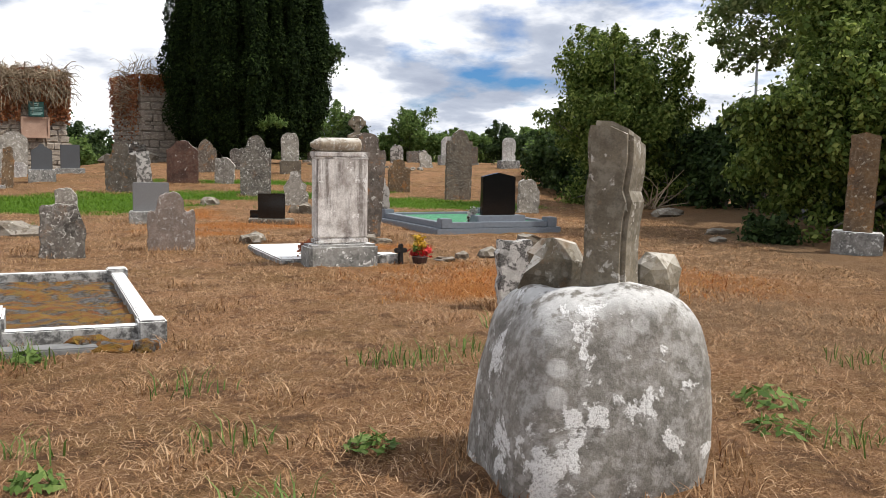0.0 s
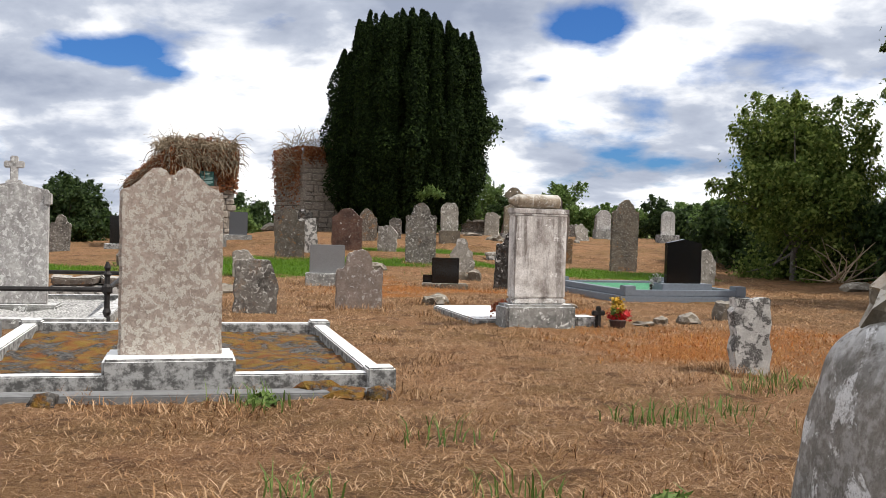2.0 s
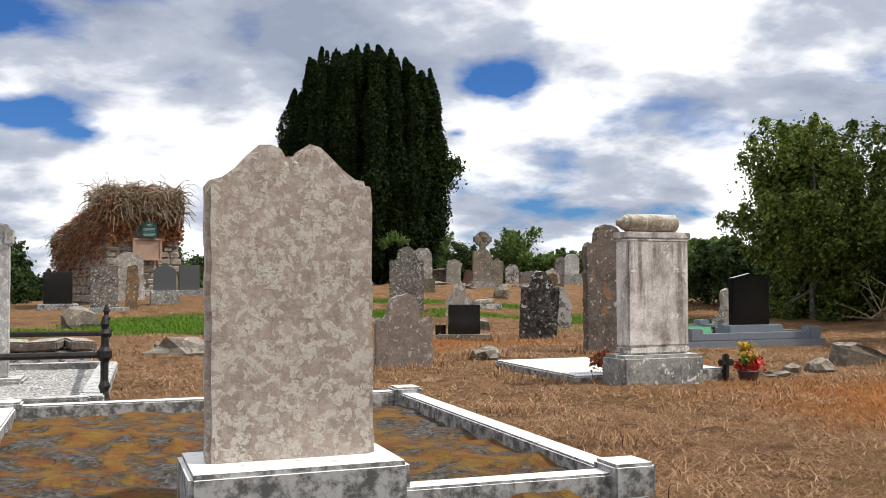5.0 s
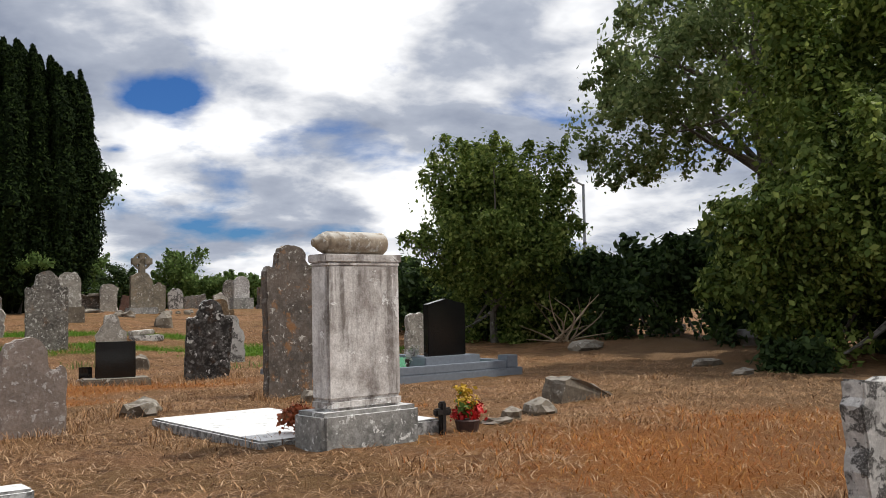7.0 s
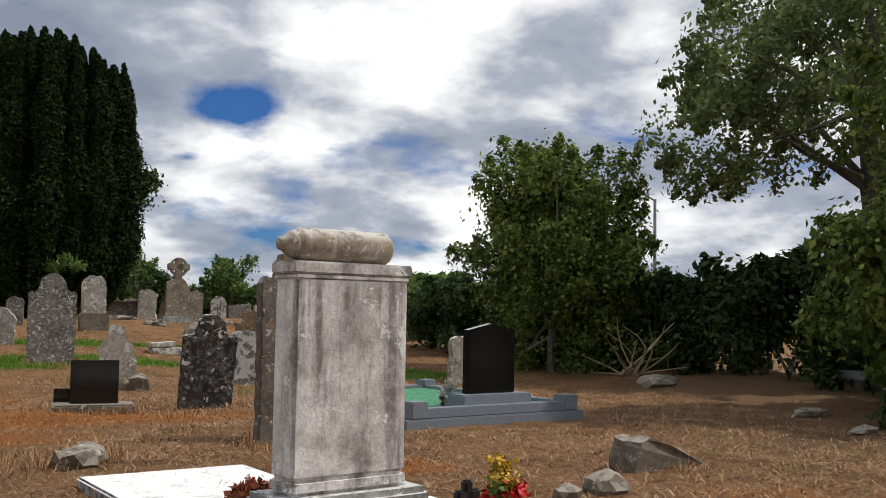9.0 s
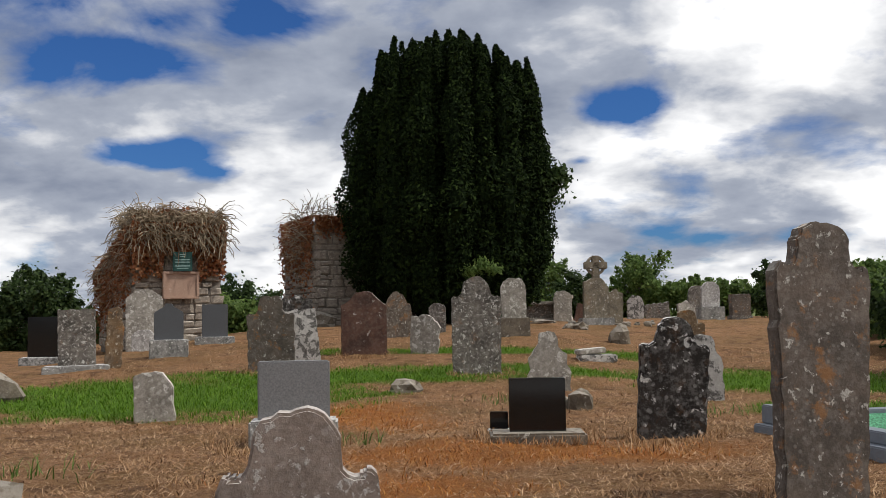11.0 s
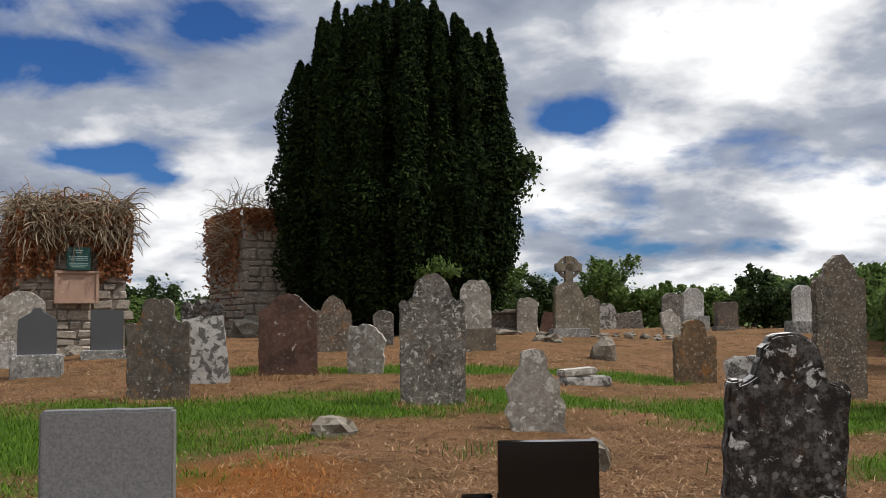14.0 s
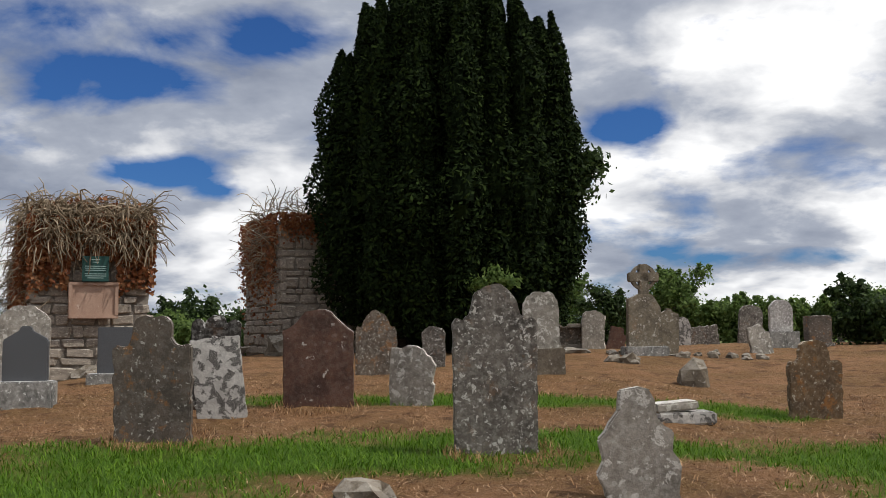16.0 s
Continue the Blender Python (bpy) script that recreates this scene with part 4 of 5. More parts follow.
tree("round_bush", -20.38, 46.14, 2.9, 2.3, 2.0, 0.1, 60, 0.5, 300, L_HEDGE, 0.1, "rounded green bush beyond the ruin", 37, 0.08, "bush")
tree("far_tree", -25.98, 43.89, 4.2, 3.2, 2.6, 0.2, 80, 0.6, 260, L_FAR, 0.13, "green leafy tree at the boundary", 38, 0.12)
tree("far_tree", -24.45, 35.11, 4.6, 2.6, 2.2, 0.2, 70, 0.55, 260, L_OAK, 0.13, "grey-green leafy tree at the boundary", 39, 0.12)
hedge([(-30.56, 28.76), (-27.51, 39.76), (-22.42, 50.83), (-14.27, 62.01), (-6.12, 62.32)], 1.5, 1.3, 9, L_HEDGE, 0.13, "dark hedge along the far boundary", 26)
hedge([(9.17, -5.09), (0.00, -10.20), (-12.22, -8.62), (-22.41, 4.59), (-30.56, 28.76)], 1.8, 1.2, 5, L_HEDGE, 0.16, "dark hedge along the boundary behind", 27)
hedge([(7.1, 18.6), (7.6, 18.0)], 0.16, 0.3, 12, L_HEDGE, 0.07, "low dark undergrowth by the tree", 28)

lamp = thing("street_lamp", 13.9, 37.4, 0, "grey steel street lamp beyond the hedge", "lamp post")
part("pole", lathe(bmesh.new(), [(0.07, -0.2), (0.06, 1.0), (0.045, 4.75)]), M_POST, lamp)
bm = bmesh.new()
limb(bm, (0, 0, 4.7), (-0.45, -0.15, 4.86), 0.035, 0.03, 8, 0, 3)
part("arm", bm, M_POST, lamp)
part("lamp_head", box(bmesh.new(), -0.5, -0.17, 4.82, 0.5, 0.16, 0.08, 0.02, 20), M_POST, lamp)
house = thing("far_house", -5.62, 84.10, 15, "distant low house with a blue-grey roof", "house", "", gz(-5.62, 84.10))
part("wall", box(bmesh.new(), 0, 0, -0.5, 7, 5, 2.3, 0.02), M_HOUSE, house)
bm = bmesh.new()
vs = [bm.verts.new(c) for c in ((-3.7, -2.8, 1.8), (3.7, -2.8, 1.8), (3.7, 0, 3.3), (-3.7, 0, 3.3), (-3.7, 2.8, 1.8), (3.7, 2.8, 1.8))]
for q in ((0, 1, 2, 3), (3, 2, 5, 4), (0, 3, 4), (1, 5, 2), (0, 4, 5, 1)):
    bm.faces.new([vs[i] for i in q])
part("roof", bm, M_ROOF, house)
pole = tagged(part("utility_pole", lathe(bmesh.new(), [(0.07, -0.3), (0.06, 3.0), (0.045, 3.6)]), M_POST), "thin grey pole beyond the graves", "pole")
pole.matrix_world = pose(-2.05, 65.19, gz(-2.05, 65.19))


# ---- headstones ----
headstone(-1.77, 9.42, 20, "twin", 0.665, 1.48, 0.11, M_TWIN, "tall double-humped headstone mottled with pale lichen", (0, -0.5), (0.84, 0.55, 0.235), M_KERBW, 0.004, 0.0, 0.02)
headstone(-1.67, 16.0, 14, "shoulder", 0.61, 0.79, 0.1, M_SMALL, "low pinkish-grey headstone with rounded top", (2, 0))
headstone(-2.83, 15.15, 20, "broken", 0.55, 0.70, 0.1, M_GREY, "rough grey broken-topped headstone", (0, 2), None, None, 0.012)
headstone(-3.15, 20.95, 13, "flat", 0.64, 0.74, 0.13, M_GREYPOL, "square grey granite headstone on a light base", (0, 0), (0.78, 0.36, 0.22), M_PLINTH, 0.001)
headstone(0.2, 21.4, 5, "shoulder", 0.60, 1.08, 0.10, M_DARK, "blackened headstone with white lichen spots", (3, 3))
headstone(0.93, 25.19, 2, "broken", 0.52, 0.84, 0.12, M_WHITEB, "broken flat-topped stone with black and white lichen", (0, -2), None, None, 0.01)
headstone(-2.21, 27.73, 10, "shoulder", 0.76, 1.53, 0.12, M_GREY, "tall grey headstone with rounded shoulders and pale top", (0, 0), None, None, 0.006)
headstone(-4.64, 30.61, 9, "ogee", 0.86, 1.18, 0.11, M_BROWN, "wide red-brown headstone with curved top", (2, 0))
headstone(-4.77, 34.6, 13, "shoulder", 0.68, 1.05, 0.11, M_PIT, "brown pitted headstone with rounded shoulders", (0, 0), None, None, 0.01)
headstone(-3.53, 30.85, -6, "broken", 0.56, 0.73, 0.10, M_PALE, "small pale lichened headstone with cracked shoulder", (0, 3), None, None, 0.014)
headstone(-3.98, 35.61, 2, "round", 0.4, 0.7, 0.09, M_GREY, "small rounded grey headstone slab", (0, 0))
headstone(-2.06, 34.33, 9, "round", 0.56, 1.28, 0.14, M_PALE, "tall pale slab headstone on a stone block", (0, -1), (0.66, 0.42, 0.40), M_ROCK, 0.01)
headstone(-5.66, 28.14, 9, "shoulder", 0.76, 1.25, 0.11, M_TALLDK, "dark brown headstone with orange lichen and broken corner", (0, -1), None, None, 0.012, 0.02)
headstone(-5.53, 29.71, 15, "flat", 0.56, 0.92, 0.09, M_WHITEB, "square headstone blotched with black and white lichen", (0, -6))
headstone(-5.96, 30.51, 15, "scallop", 0.60, 1.15, 0.09, M_DARK, "dark scalloped headstone edged with white lichen", (0, 2))
headstone(-8.50, 30.6, 20, "steep", 0.55, 1.02, 0.12, M_SLATE, "dark pointed marble headstone on a pale base", (0, 0), (0.72, 0.4, 0.32), M_PLINTH, 0.001)
headstone(-10.50, 33.87, 20, "round", 0.82, 1.38, 0.12, M_PALE, "large pale round-topped headstone", (0, 0))
headstone(-9.73, 32.13, 18, "round", 0.48, 0.46, 0.12, M_CROSSW, "small pale rounded grave marker", (0, 0))
headstone(-8.6, 33.3, 18, "flat", 0.56, 0.86, 0.1, M_SLATE, "square dark grey headstone by the ruined wall", (0, 0), (0.85, 0.36, 0.15), M_PLINTH, 0.001)
headstone(-11.65, 31.67, 16, "flat", 0.72, 1.0, 0.1, M_BLACK, "polished black headstone on a white base", (0, 0), (1.0, 0.4, 0.16), M_KERBW, 0.001)
headstone(-9.32, 28.61, 20, "flat", 0.62, 1.05, 0.11, M_GREY, "dark grey flat-topped headstone on a low slab", (0, -1), (1.1, 0.5, 0.08), M_PLINTH, 0.006)
headstone(-8.78, 28.84, 20, "broken", 0.3, 1.08, 0.1, M_RUST, "narrow rust-stained stone leaning beside another", (0, 4), None, None, 0.012)
headstone(-5.22, 22.65, 15, "broken", 0.44, 0.56, 0.12, M_PALE, "short pale lichened stump of a headstone", (0, -3), None, None, 0.016)
headstone(-1.03, 26.0, 7, "rough", 0.58, 0.78, 0.10, M_PALE, "rough pale headstone with eroded outline", (0, -2), None, None, 0.02)
headstone(1.38, 31.5, 7, "shoulder", 0.63, 0.97, 0.12, M_RUST, "orange-brown lichened headstone with rounded top", (0, 0), None, None, 0.01)
headstone(3.0, 29.8, 16, "shoulder", 0.74, 1.90, 0.12, M_PIT, "tall brown headstone covered with pale lichen spots", (0, 1), None, None, 0.01)
headstone(3.43, 44.48, 15, "round", 0.60, 1.20, 0.12, M_CROSSW, "tall pale grey headstone with pointed round top", (0, 0), (0.8, 0.4, 0.42), M_PLINTH)
headstone(2.44, 41.43, 18, "broken", 0.5, 0.62, 0.10, M_PALE, "tilted pale broken headstone", (-6, -8), None, None, 0.012)
headstone(3.81, 51.82, 13, "round", 0.78, 1.25, 0.12, M_GREY, "dark grey rounded headstone near the hedge", (0, 4))
headstone(4.37, 44.77, 15, "flat", 0.62, 0.80, 0.3, M_TALLDK, "dark squat stone monument with flat top", (0, 0), (0.7, 0.4, 0.12), M_GREY)
headstone(-1.23, 44.69, 13, "round", 0.6, 1.0, 0.12, M_PALE, "pale rounded headstone by the table tomb", (0, 2), None, None, 0.01)
headstone(-0.64, 45.39, 13, "broken", 0.45, 0.6, 0.1, M_BROWN, "leaning brown wedge of a broken headstone", (0, 14), None, None, 0.01)
headstone(1.27, 47.64, 9, "round", 0.58, 0.80, 0.12, M_WHITEB, "small headstone blotched black and white", (0, 0), None, None, 0.012)
headstone(2.23, 50.40, 9, "flat", 0.95, 0.55, 0.14, M_GREY, "wide low leaning grey stone", (0, -6), None, None, 0.014)
headstone(5.70, 41.82, 18, "round", 0.55, 1.2, 0.12, M_CROSSW, "pale headstone on a white-topped base", (0, 0), (0.8, 0.45, 0.3), M_KERBW)
headstone(4.33, 25.18, 15, "broken", 0.52, 0.78, 0.12, M_PALE, "pale rough stone beyond the green plot", (0, 3), None, None, 0.014)
headstone(8.05, 16.65, -24, "gable", 0.40, 1.75, 0.14, M_RUST, "rust-stained leaning headstone on a pale block", (0, 2), (0.7, 0.46, 0.32), M_PLINTH, 0.006)
headstone(-13.55, 31.58, 18, "shoulder", 0.58, 1.1, 0.12, M_GREY, "grey-brown rounded headstone among graves", (0, 2))
headstone(-9.58, 18.13, 20, "rough", 0.62, 0.85, 0.14, M_GREY, "rough grey worn headstone", (0, 0), None, None, 0.016)
headstone(-15.49, 32.73, 18, "flat", 0.75, 0.75, 0.12, M_HOUSE, "plain white square-topped headstone slab", (0, 0))
headstone(-12.43, 26.18, 18, "round", 0.45, 0.62, 0.1, M_SLATE, "small grey rounded headstone", (0, 0))
headstone(2.45, 11.3, 12, "flat", 0.32, 0.64, 0.13, M_WHITEB, "short white painted stone stump with dark cracks", (0, -2), None, None, 0.012)
headstone(0.82, 18.4, 20, "shoulder", 0.64, 1.68, 0.12, M_TALLDK, "tall dark headstone leaning back with orange lichen", (-3, 3), None, None, 0.007, 0.14)

# celtic cross
e = thing("celtic_cross", -0.19, 39.68, 13, "brown-grey stone celtic cross on a pale base", "gravestone")
part("plinth", box(bmesh.new(), 0, 0, -0.1, 0.9, 0.5, 0.29, 0.02), M_PLINTH, e)
bm = bmesh.new()
vs = [bm.verts.new((x, -0.1, z)) for x, z in ((-0.36, 0.18), (-0.34, 1.18), (-0.26, 1.2), (-0.13, 1.27), (0.13, 1.27), (0.2, 1.2), (0.33, 0.98), (0.36, 0.18))]
fc = bm.faces.new(vs)
ex = bmesh.ops.extrude_face_region(bm, geom=[fc])
bmesh.ops.translate(bm, vec=(0, 0.2, 0), verts=[g for g in ex["geom"] if isinstance(g, bmesh.types.BMVert)])
bmesh.ops.recalc_face_normals(bm, faces=bm.faces)
part("shaft", bm, M_PILLAR, e)
bm = bmesh.new()
box(bm, 0, 0, 1.2, 0.2, 0.16, 0.69, 0.02)
box(bm, 0, 0, 1.52, 0.64, 0.16, 0.2, 0.02)
cross_head = part("cross_head", bm, M_PILLAR, e)
bm = bmesh.new()
for k in range(24):
    a0, a1 = 2 * math.pi * k / 24, 2 * math.pi * (k + 1) / 24
    q = [bm.verts.new((r * math.cos(a), yy, 1.62 + r * math.sin(a))) for a in (a0, a1) for r in (0.2, 0.27) for yy in (-0.05, 0.05)]
    for i in ((0, 4, 5, 1), (2, 3, 7, 6), (0, 2, 6, 4), (1, 5, 7, 3)):
        bm.faces.new([q[j] for j in i])
part("ring", bm, M_PILLAR, cross_head)
headstone(0.31, 40.08, 13, "steep", 0.42, 0.98, 0.14, M_PILLAR, "lower brown stone beside the cross", (0, 2))

# small black headstone on a slab, with a little black marker beside it
e = thing("headstone", -0.98, 21.15, 7, "small polished black headstone on a rough slab", "headstone", "headstones")
part("plinth", box(bmesh.new(), 0.0, 0, -0.03, 0.84, 0.4, 0.12, 0.02), M_ROCK, e, "rough grey stone slab")
part("slab", box(bmesh.new(), 0, 0, 0.09, 0.50, 0.09, 0.47, 0.006), M_BLACK, e, "polished black granite")
e = thing("grave_marker", -1.36, 21.6, 7, "little black stone marker on a footing", "grave marker")
part("plinth", box(bmesh.new(), 0, 0, -0.03, 0.22, 0.16, 0.07, 0.01), M_PLINTH, e)
part("slab", box(bmesh.new(), 0, 0, 0.04, 0.17, 0.06, 0.16, 0.006), M_BLACK, e)

# scroll monument with its white ledger
SX, SY, SYAW = 0.68, 14.5, 23
e = thing("scroll_monument", SX, SY, SYAW, "white stained pedestal headstone topped by a stone scroll", "gravestone")
part("plinth", box(bmesh.new(), 0, 0, -0.1, 0.86, 0.38, 0.37, 0.03), M_PLINTH, e, "grey lichen-spotted plinth")
part("base_mould", box(bmesh.new(), 0, 0, 0.265, 0.66, 0.235, 0.09, 0.025), M_SCROLL, e)
part("die", box(bmesh.new(), 0, 0, 0.345, 0.64, 0.21, 0.95, 0.012), M_SCROLL, e, "white stained shaft")
part("neck_mould", box(bmesh.new(), 0, 0, 1.28, 0.655, 0.216, 0.035, 0.01), M_SCROLL, e)
part("cap", box(bmesh.new(), 0, 0, 1.31, 0.685, 0.224, 0.06, 0.008), M_SCROLL, e)
bm = bmesh.new()
lathe(bm, [(0.02, -0.40), (0.03, -0.395), (0.035, -0.37), (0.045, -0.365), (0.05, -0.345), (0.062, -0.34), (0.068, -0.32), (0.064, -0.305), (0.08, -0.30), (0.084, -0.27), (0.078, -0.255), (0.084, -0.245), (0.086, 0.0), (0.084, 0.20), (0.07, 0.22), (0.03, 0.225)], pose(0.03, 0, 1.452, 0, 90, 0), 24)
for fcx in bm.faces:
    fcx.smooth = len(fcx.verts) == 4
part("scroll", bm, M_SCROLLTOP, e, "tan lichened stone roll")
fw = Vector((-math.sin(radians(SYAW)), math.cos(radians(SYAW)), 0))
e = thing("ledger_slab", SX + fw.x * 1.16 - 0.06, SY + fw.y * 1.16, SYAW - 3, "flat ledger slab with white top on the grass", "grave slab")
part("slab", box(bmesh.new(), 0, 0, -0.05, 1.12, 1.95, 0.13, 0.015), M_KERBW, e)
e = thing("footing_stone", SX + 0.55, SY + 0.4, SYAW, "low white-topped footing stone beside the monument", "stone")
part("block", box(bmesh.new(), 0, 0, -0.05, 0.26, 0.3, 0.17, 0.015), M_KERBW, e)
pos, nrm = clumps([(0, 0, 0.12), (0.06, 0.03, 0.1), (-0.05, 0.02, 0.1)], [0.11, 0.09, 0.09], 160)
v, f = leaves(pos, nrm, 0.03)
e = soup("dead_flowers", v, f, L_DEAD)
e.matrix_world = pose(0.28, 14.78, gz(0.28, 14.78) + 0.08)
tagged(e, "bunch of withered red-brown flowers on the slab", "flowers")


# ---- kerbed plots ----
def kerb_run(e, a, b, w, h, material, name="kerb", z=-0.06):
    """One length of kerb between two points of the plan."""
    (x0, y0), (x1, y1) = a, b
    L = math.hypot(x1 - x0, y1 - y0)
    yaw = math.degrees(math.atan2(y1 - y0, x1 - x0))
    ob = part(name, box(bmesh.new(), 0, 0, 0, L, w, h - z, 0.01), material, e)
    ob.matrix_world = pose((x0 + x1) / 2, (y0 + y1) / 2, gz((x0 + x1) / 2, (y0 + y1) / 2) + z, 0, 0, yaw)
    return ob


def fill(e, pts, z, material, name, rough=0.03):
    bm = bmesh.new()
    vs = [bm.verts.new((*p, 0)) for p in pts]
    bm.faces.new(vs)
    bmesh.ops.subdivide_edges(bm, edges=list(bm.edges), cuts=30, use_grid_fill=True)
    for q in bm.verts:
        q.co.z = gz(q.co.x, q.co.y) + z + rough * noise.noise(Vector((q.co.x * 4, q.co.y * 4, 0)))
    return part(name, bm, material, e)


A_nr, A_nl, A_fl, A_fr = (-0.39, 9.70), (-2.93, 8.78), (-4.00, 11.80), (-1.48, 12.72)
e = tagged(new("grave_plot"), "double grave plot with white-topped kerbs and mossy gravel", "grave plot")
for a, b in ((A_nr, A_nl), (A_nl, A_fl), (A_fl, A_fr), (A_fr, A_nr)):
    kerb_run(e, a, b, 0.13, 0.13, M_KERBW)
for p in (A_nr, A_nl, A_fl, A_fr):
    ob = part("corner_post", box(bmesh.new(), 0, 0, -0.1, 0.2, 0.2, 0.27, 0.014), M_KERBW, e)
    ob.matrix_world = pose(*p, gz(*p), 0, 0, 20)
fill(e, (A_nr, A_fr, A_fl, A_nl), 0.05, M_MOSSY, "fill", 0.05)
kerb_run(e, (-0.28, 9.47), (-2.9, 8.53), 0.2, 0.05, M_KERBGREY, "footing")

e = tagged(new("grave_plot"), "grave plot of pale gravel inside dull grey kerbs", "grave plot")
B = ((-3.25, 8.65), (-4.35, 11.75), (-6.5, 11.0), (-5.4, 7.9))
for a, b in zip(B, B[1:] + B[:1]):
    kerb_run(e, a, b, 0.16, 0.15, M_KERBGREY)
fill(e, B[::-1], 0.06, M_GRAVEL, "fill", 0.02)
part("tablet", box(bmesh.new(), -5.0, 10.1, 0.05, 0.7, 1.4, 0.12, 0.01, 20), M_KERBW, e, "low white-edged inner tablet")

e = tagged(new("grave_plot"), "family plot of green glass chips in blue-grey kerbs", "grave plot")
CX, CY, CYAW = 3.1, 19.62, 22
cm = pose(CX, CY, gz(CX, CY), 0, 0, CYAW)
e.matrix_world = cm
part("step", box(bmesh.new(), 0, 1.3, -0.08, 2.4, 2.86, 0.16, 0.012), M_KERBBLUE, e)
for cx, cy, sx, sy in ((0, -0.02, 2.2, 0.16), (0, 2.62, 2.2, 0.16), (-1.02, 1.3, 0.16, 2.48), (1.02, 1.3, 0.16, 2.48)):
    part("kerb", box(bmesh.new(), cx, cy, 0.08, sx, sy, 0.1, 0.01), M_KERBBLUE, e)
for cx, cy in ((-1.02, -0.02), (1.02, -0.02), (-1.02, 2.62), (1.02, 2.62)):
    part("corner_post", box(bmesh.new(), cx, cy, 0.08, 0.2, 0.2, 0.17, 0.012), M_KERBBLUE, e)
part("fill", box(bmesh.new(), 0, 1.3, 0.082, 1.88, 2.48, 0.06, 0), M_GLASS, e, "green glass chippings")
e = new("headstone")
e.matrix_world = cm @ pose(0.1, 0.2, 0.08)
tagged(e, "polished black granite headstone with gabled top on blue-grey base", "headstone", "headstones")
part("plinth", box(bmesh.new(), 0, 0, 0.0, 0.94, 0.34, 0.2, 0.012), M_KERBBLUE, e, "blue-grey painted base")
part("slab", slab(bmesh.new(), "gable", 0.64, 0.74, 0.1, 0.2, 0.0, 0.0, 1, 0.006), M_BLACK, e, "polished black granite")
pos, nrm = clumps([(0, 0, 0.13), (0.05, 0.02, 0.2)], [0.09, 0.07], 130)
v, f = leaves(pos, nrm, 0.03)
e = thing("flower_pot", CX - 0.45, CY + 0.25, 0, "pot of pale flowers beside the black headstone", "flowers", "", gz(CX, CY) + 0.14)
part("pot", lathe(bmesh.new(), [(0.05, 0), (0.07, 0.1), (0.06, 0.11)]), M_POT, e)
soup("blooms", v, f, leaf_mat("pale_petals", (0.5, 0.5, 0.45), (0.6, 0.55, 0.55), (0.2, 0.3, 0.1), 0.2), e)

# white gabled headstone with a cross on top, on its railed plot
e = thing("cross_headstone", -5.4, 14.0, 18, "tall white speckled headstone topped with a small cross", "gravestone")
part("plinth", box(bmesh.new(), 0, 0, -0.1, 1.05, 0.45, 0.22, 0.02), M_PLINTH, e)
part("slab", slab(bmesh.new(), "gable", 0.78, 1.42, 0.13, 0.12, 0.0, 0.002, 4, 0.012), M_CROSSW, e)
for sx in (-1, 1):
    part("kneeler", box(bmesh.new(), sx * 0.38, 0, 1.28, 0.07, 0.18, 0.14, 0.012), M_CROSSW, e)
bm = bmesh.new()
box(bm, 0, 0, 1.48, 0.17, 0.12, 0.08, 0.015)
box(bm, 0, 0, 1.53, 0.08, 0.08, 0.31, 0.012)
box(bm, 0, 0, 1.70, 0.22, 0.08, 0.08, 0.012)
part("cross", bm, M_CROSSW, e)
e = tagged(new("grave_plot"), "gravelled plot edged with whitened stones under the railing", "grave plot")
D = ((-3.75, 12.6), (-6.05, 11.85), (-6.95, 14.85), (-4.7, 15.7))
for a, b in zip(D, D[1:] + D[:1]):
    kerb_run(e, a, b, 0.18, 0.1, M_PLINTH)
fill(e, D[::-1], 0.05, M_GRAVEL, "fill", 0.03)
e = tagged(new("iron_railing"), "low rusty black iron grave railing with cast posts", "railing")
prof = [(0.06, -0.1), (0.06, 0.06), (0.04, 0.09), (0.03, 0.14), (0.045, 0.18), (0.03, 0.22), (0.03, 0.36), (0.055, 0.39), (0.055, 0.44), (0.03, 0.47), (0.025, 0.54), (0.045, 0.57), (0.02, 0.60), (0.035, 0.64), (0.012, 0.70)]
R = ((-3.72, 12.8), (-5.95, 12.07), (-6.85, 14.8), (-4.66, 15.5))
for p in R:
    ob = part("post", lathe(bmesh.new(), prof, None, 10), M_IRON, e)
    ob.matrix_world = pose(*p, gz(*p))
for a, b in zip(R, R[1:] + R[:1]):
    bm = bmesh.new()
    limb(bm, (*a, gz(*a) + 0.41), (*b, gz(*b) + 0.41), 0.026, 0.026, 7, 0.0, 2)
    part("rail", bm, M_IRON, e)
# broken table tomb behind the railing
e = thing("table_tomb", -5.75, 16.7, 18, "broken low table tomb with cracked dark slabs", "tomb")
part("base", box(bmesh.new(), 0, 0, -0.05, 0.95, 0.8, 0.2, 0.03), M_WHITEB, e)
for cx, sx, tilt in ((-0.34, 0.3, 4), (0.0, 0.34, -3), (0.33, 0.29, 5)):
    ob = part("cover_slab", box(bmesh.new(), 0, 0, 0, sx, 0.75, 0.11, 0.02), M_TALLDK, e)
    ob.matrix_basis = pose(cx, 0, 0.16, 0, tilt, tilt * 2)
# wooden cross and red flowers near the railing
e = thing("wooden_cross", -7.74, 13.31, 15, "small brown wooden cross", "cross")
bm = bmesh.new()
box(bm, 0, 0, -0.1, 0.06, 0.04, 0.75, 0.006)
box(bm, 0, 0, 0.42, 0.32, 0.04, 0.06, 0.006)
part("cross", bm, M_WOOD, e)


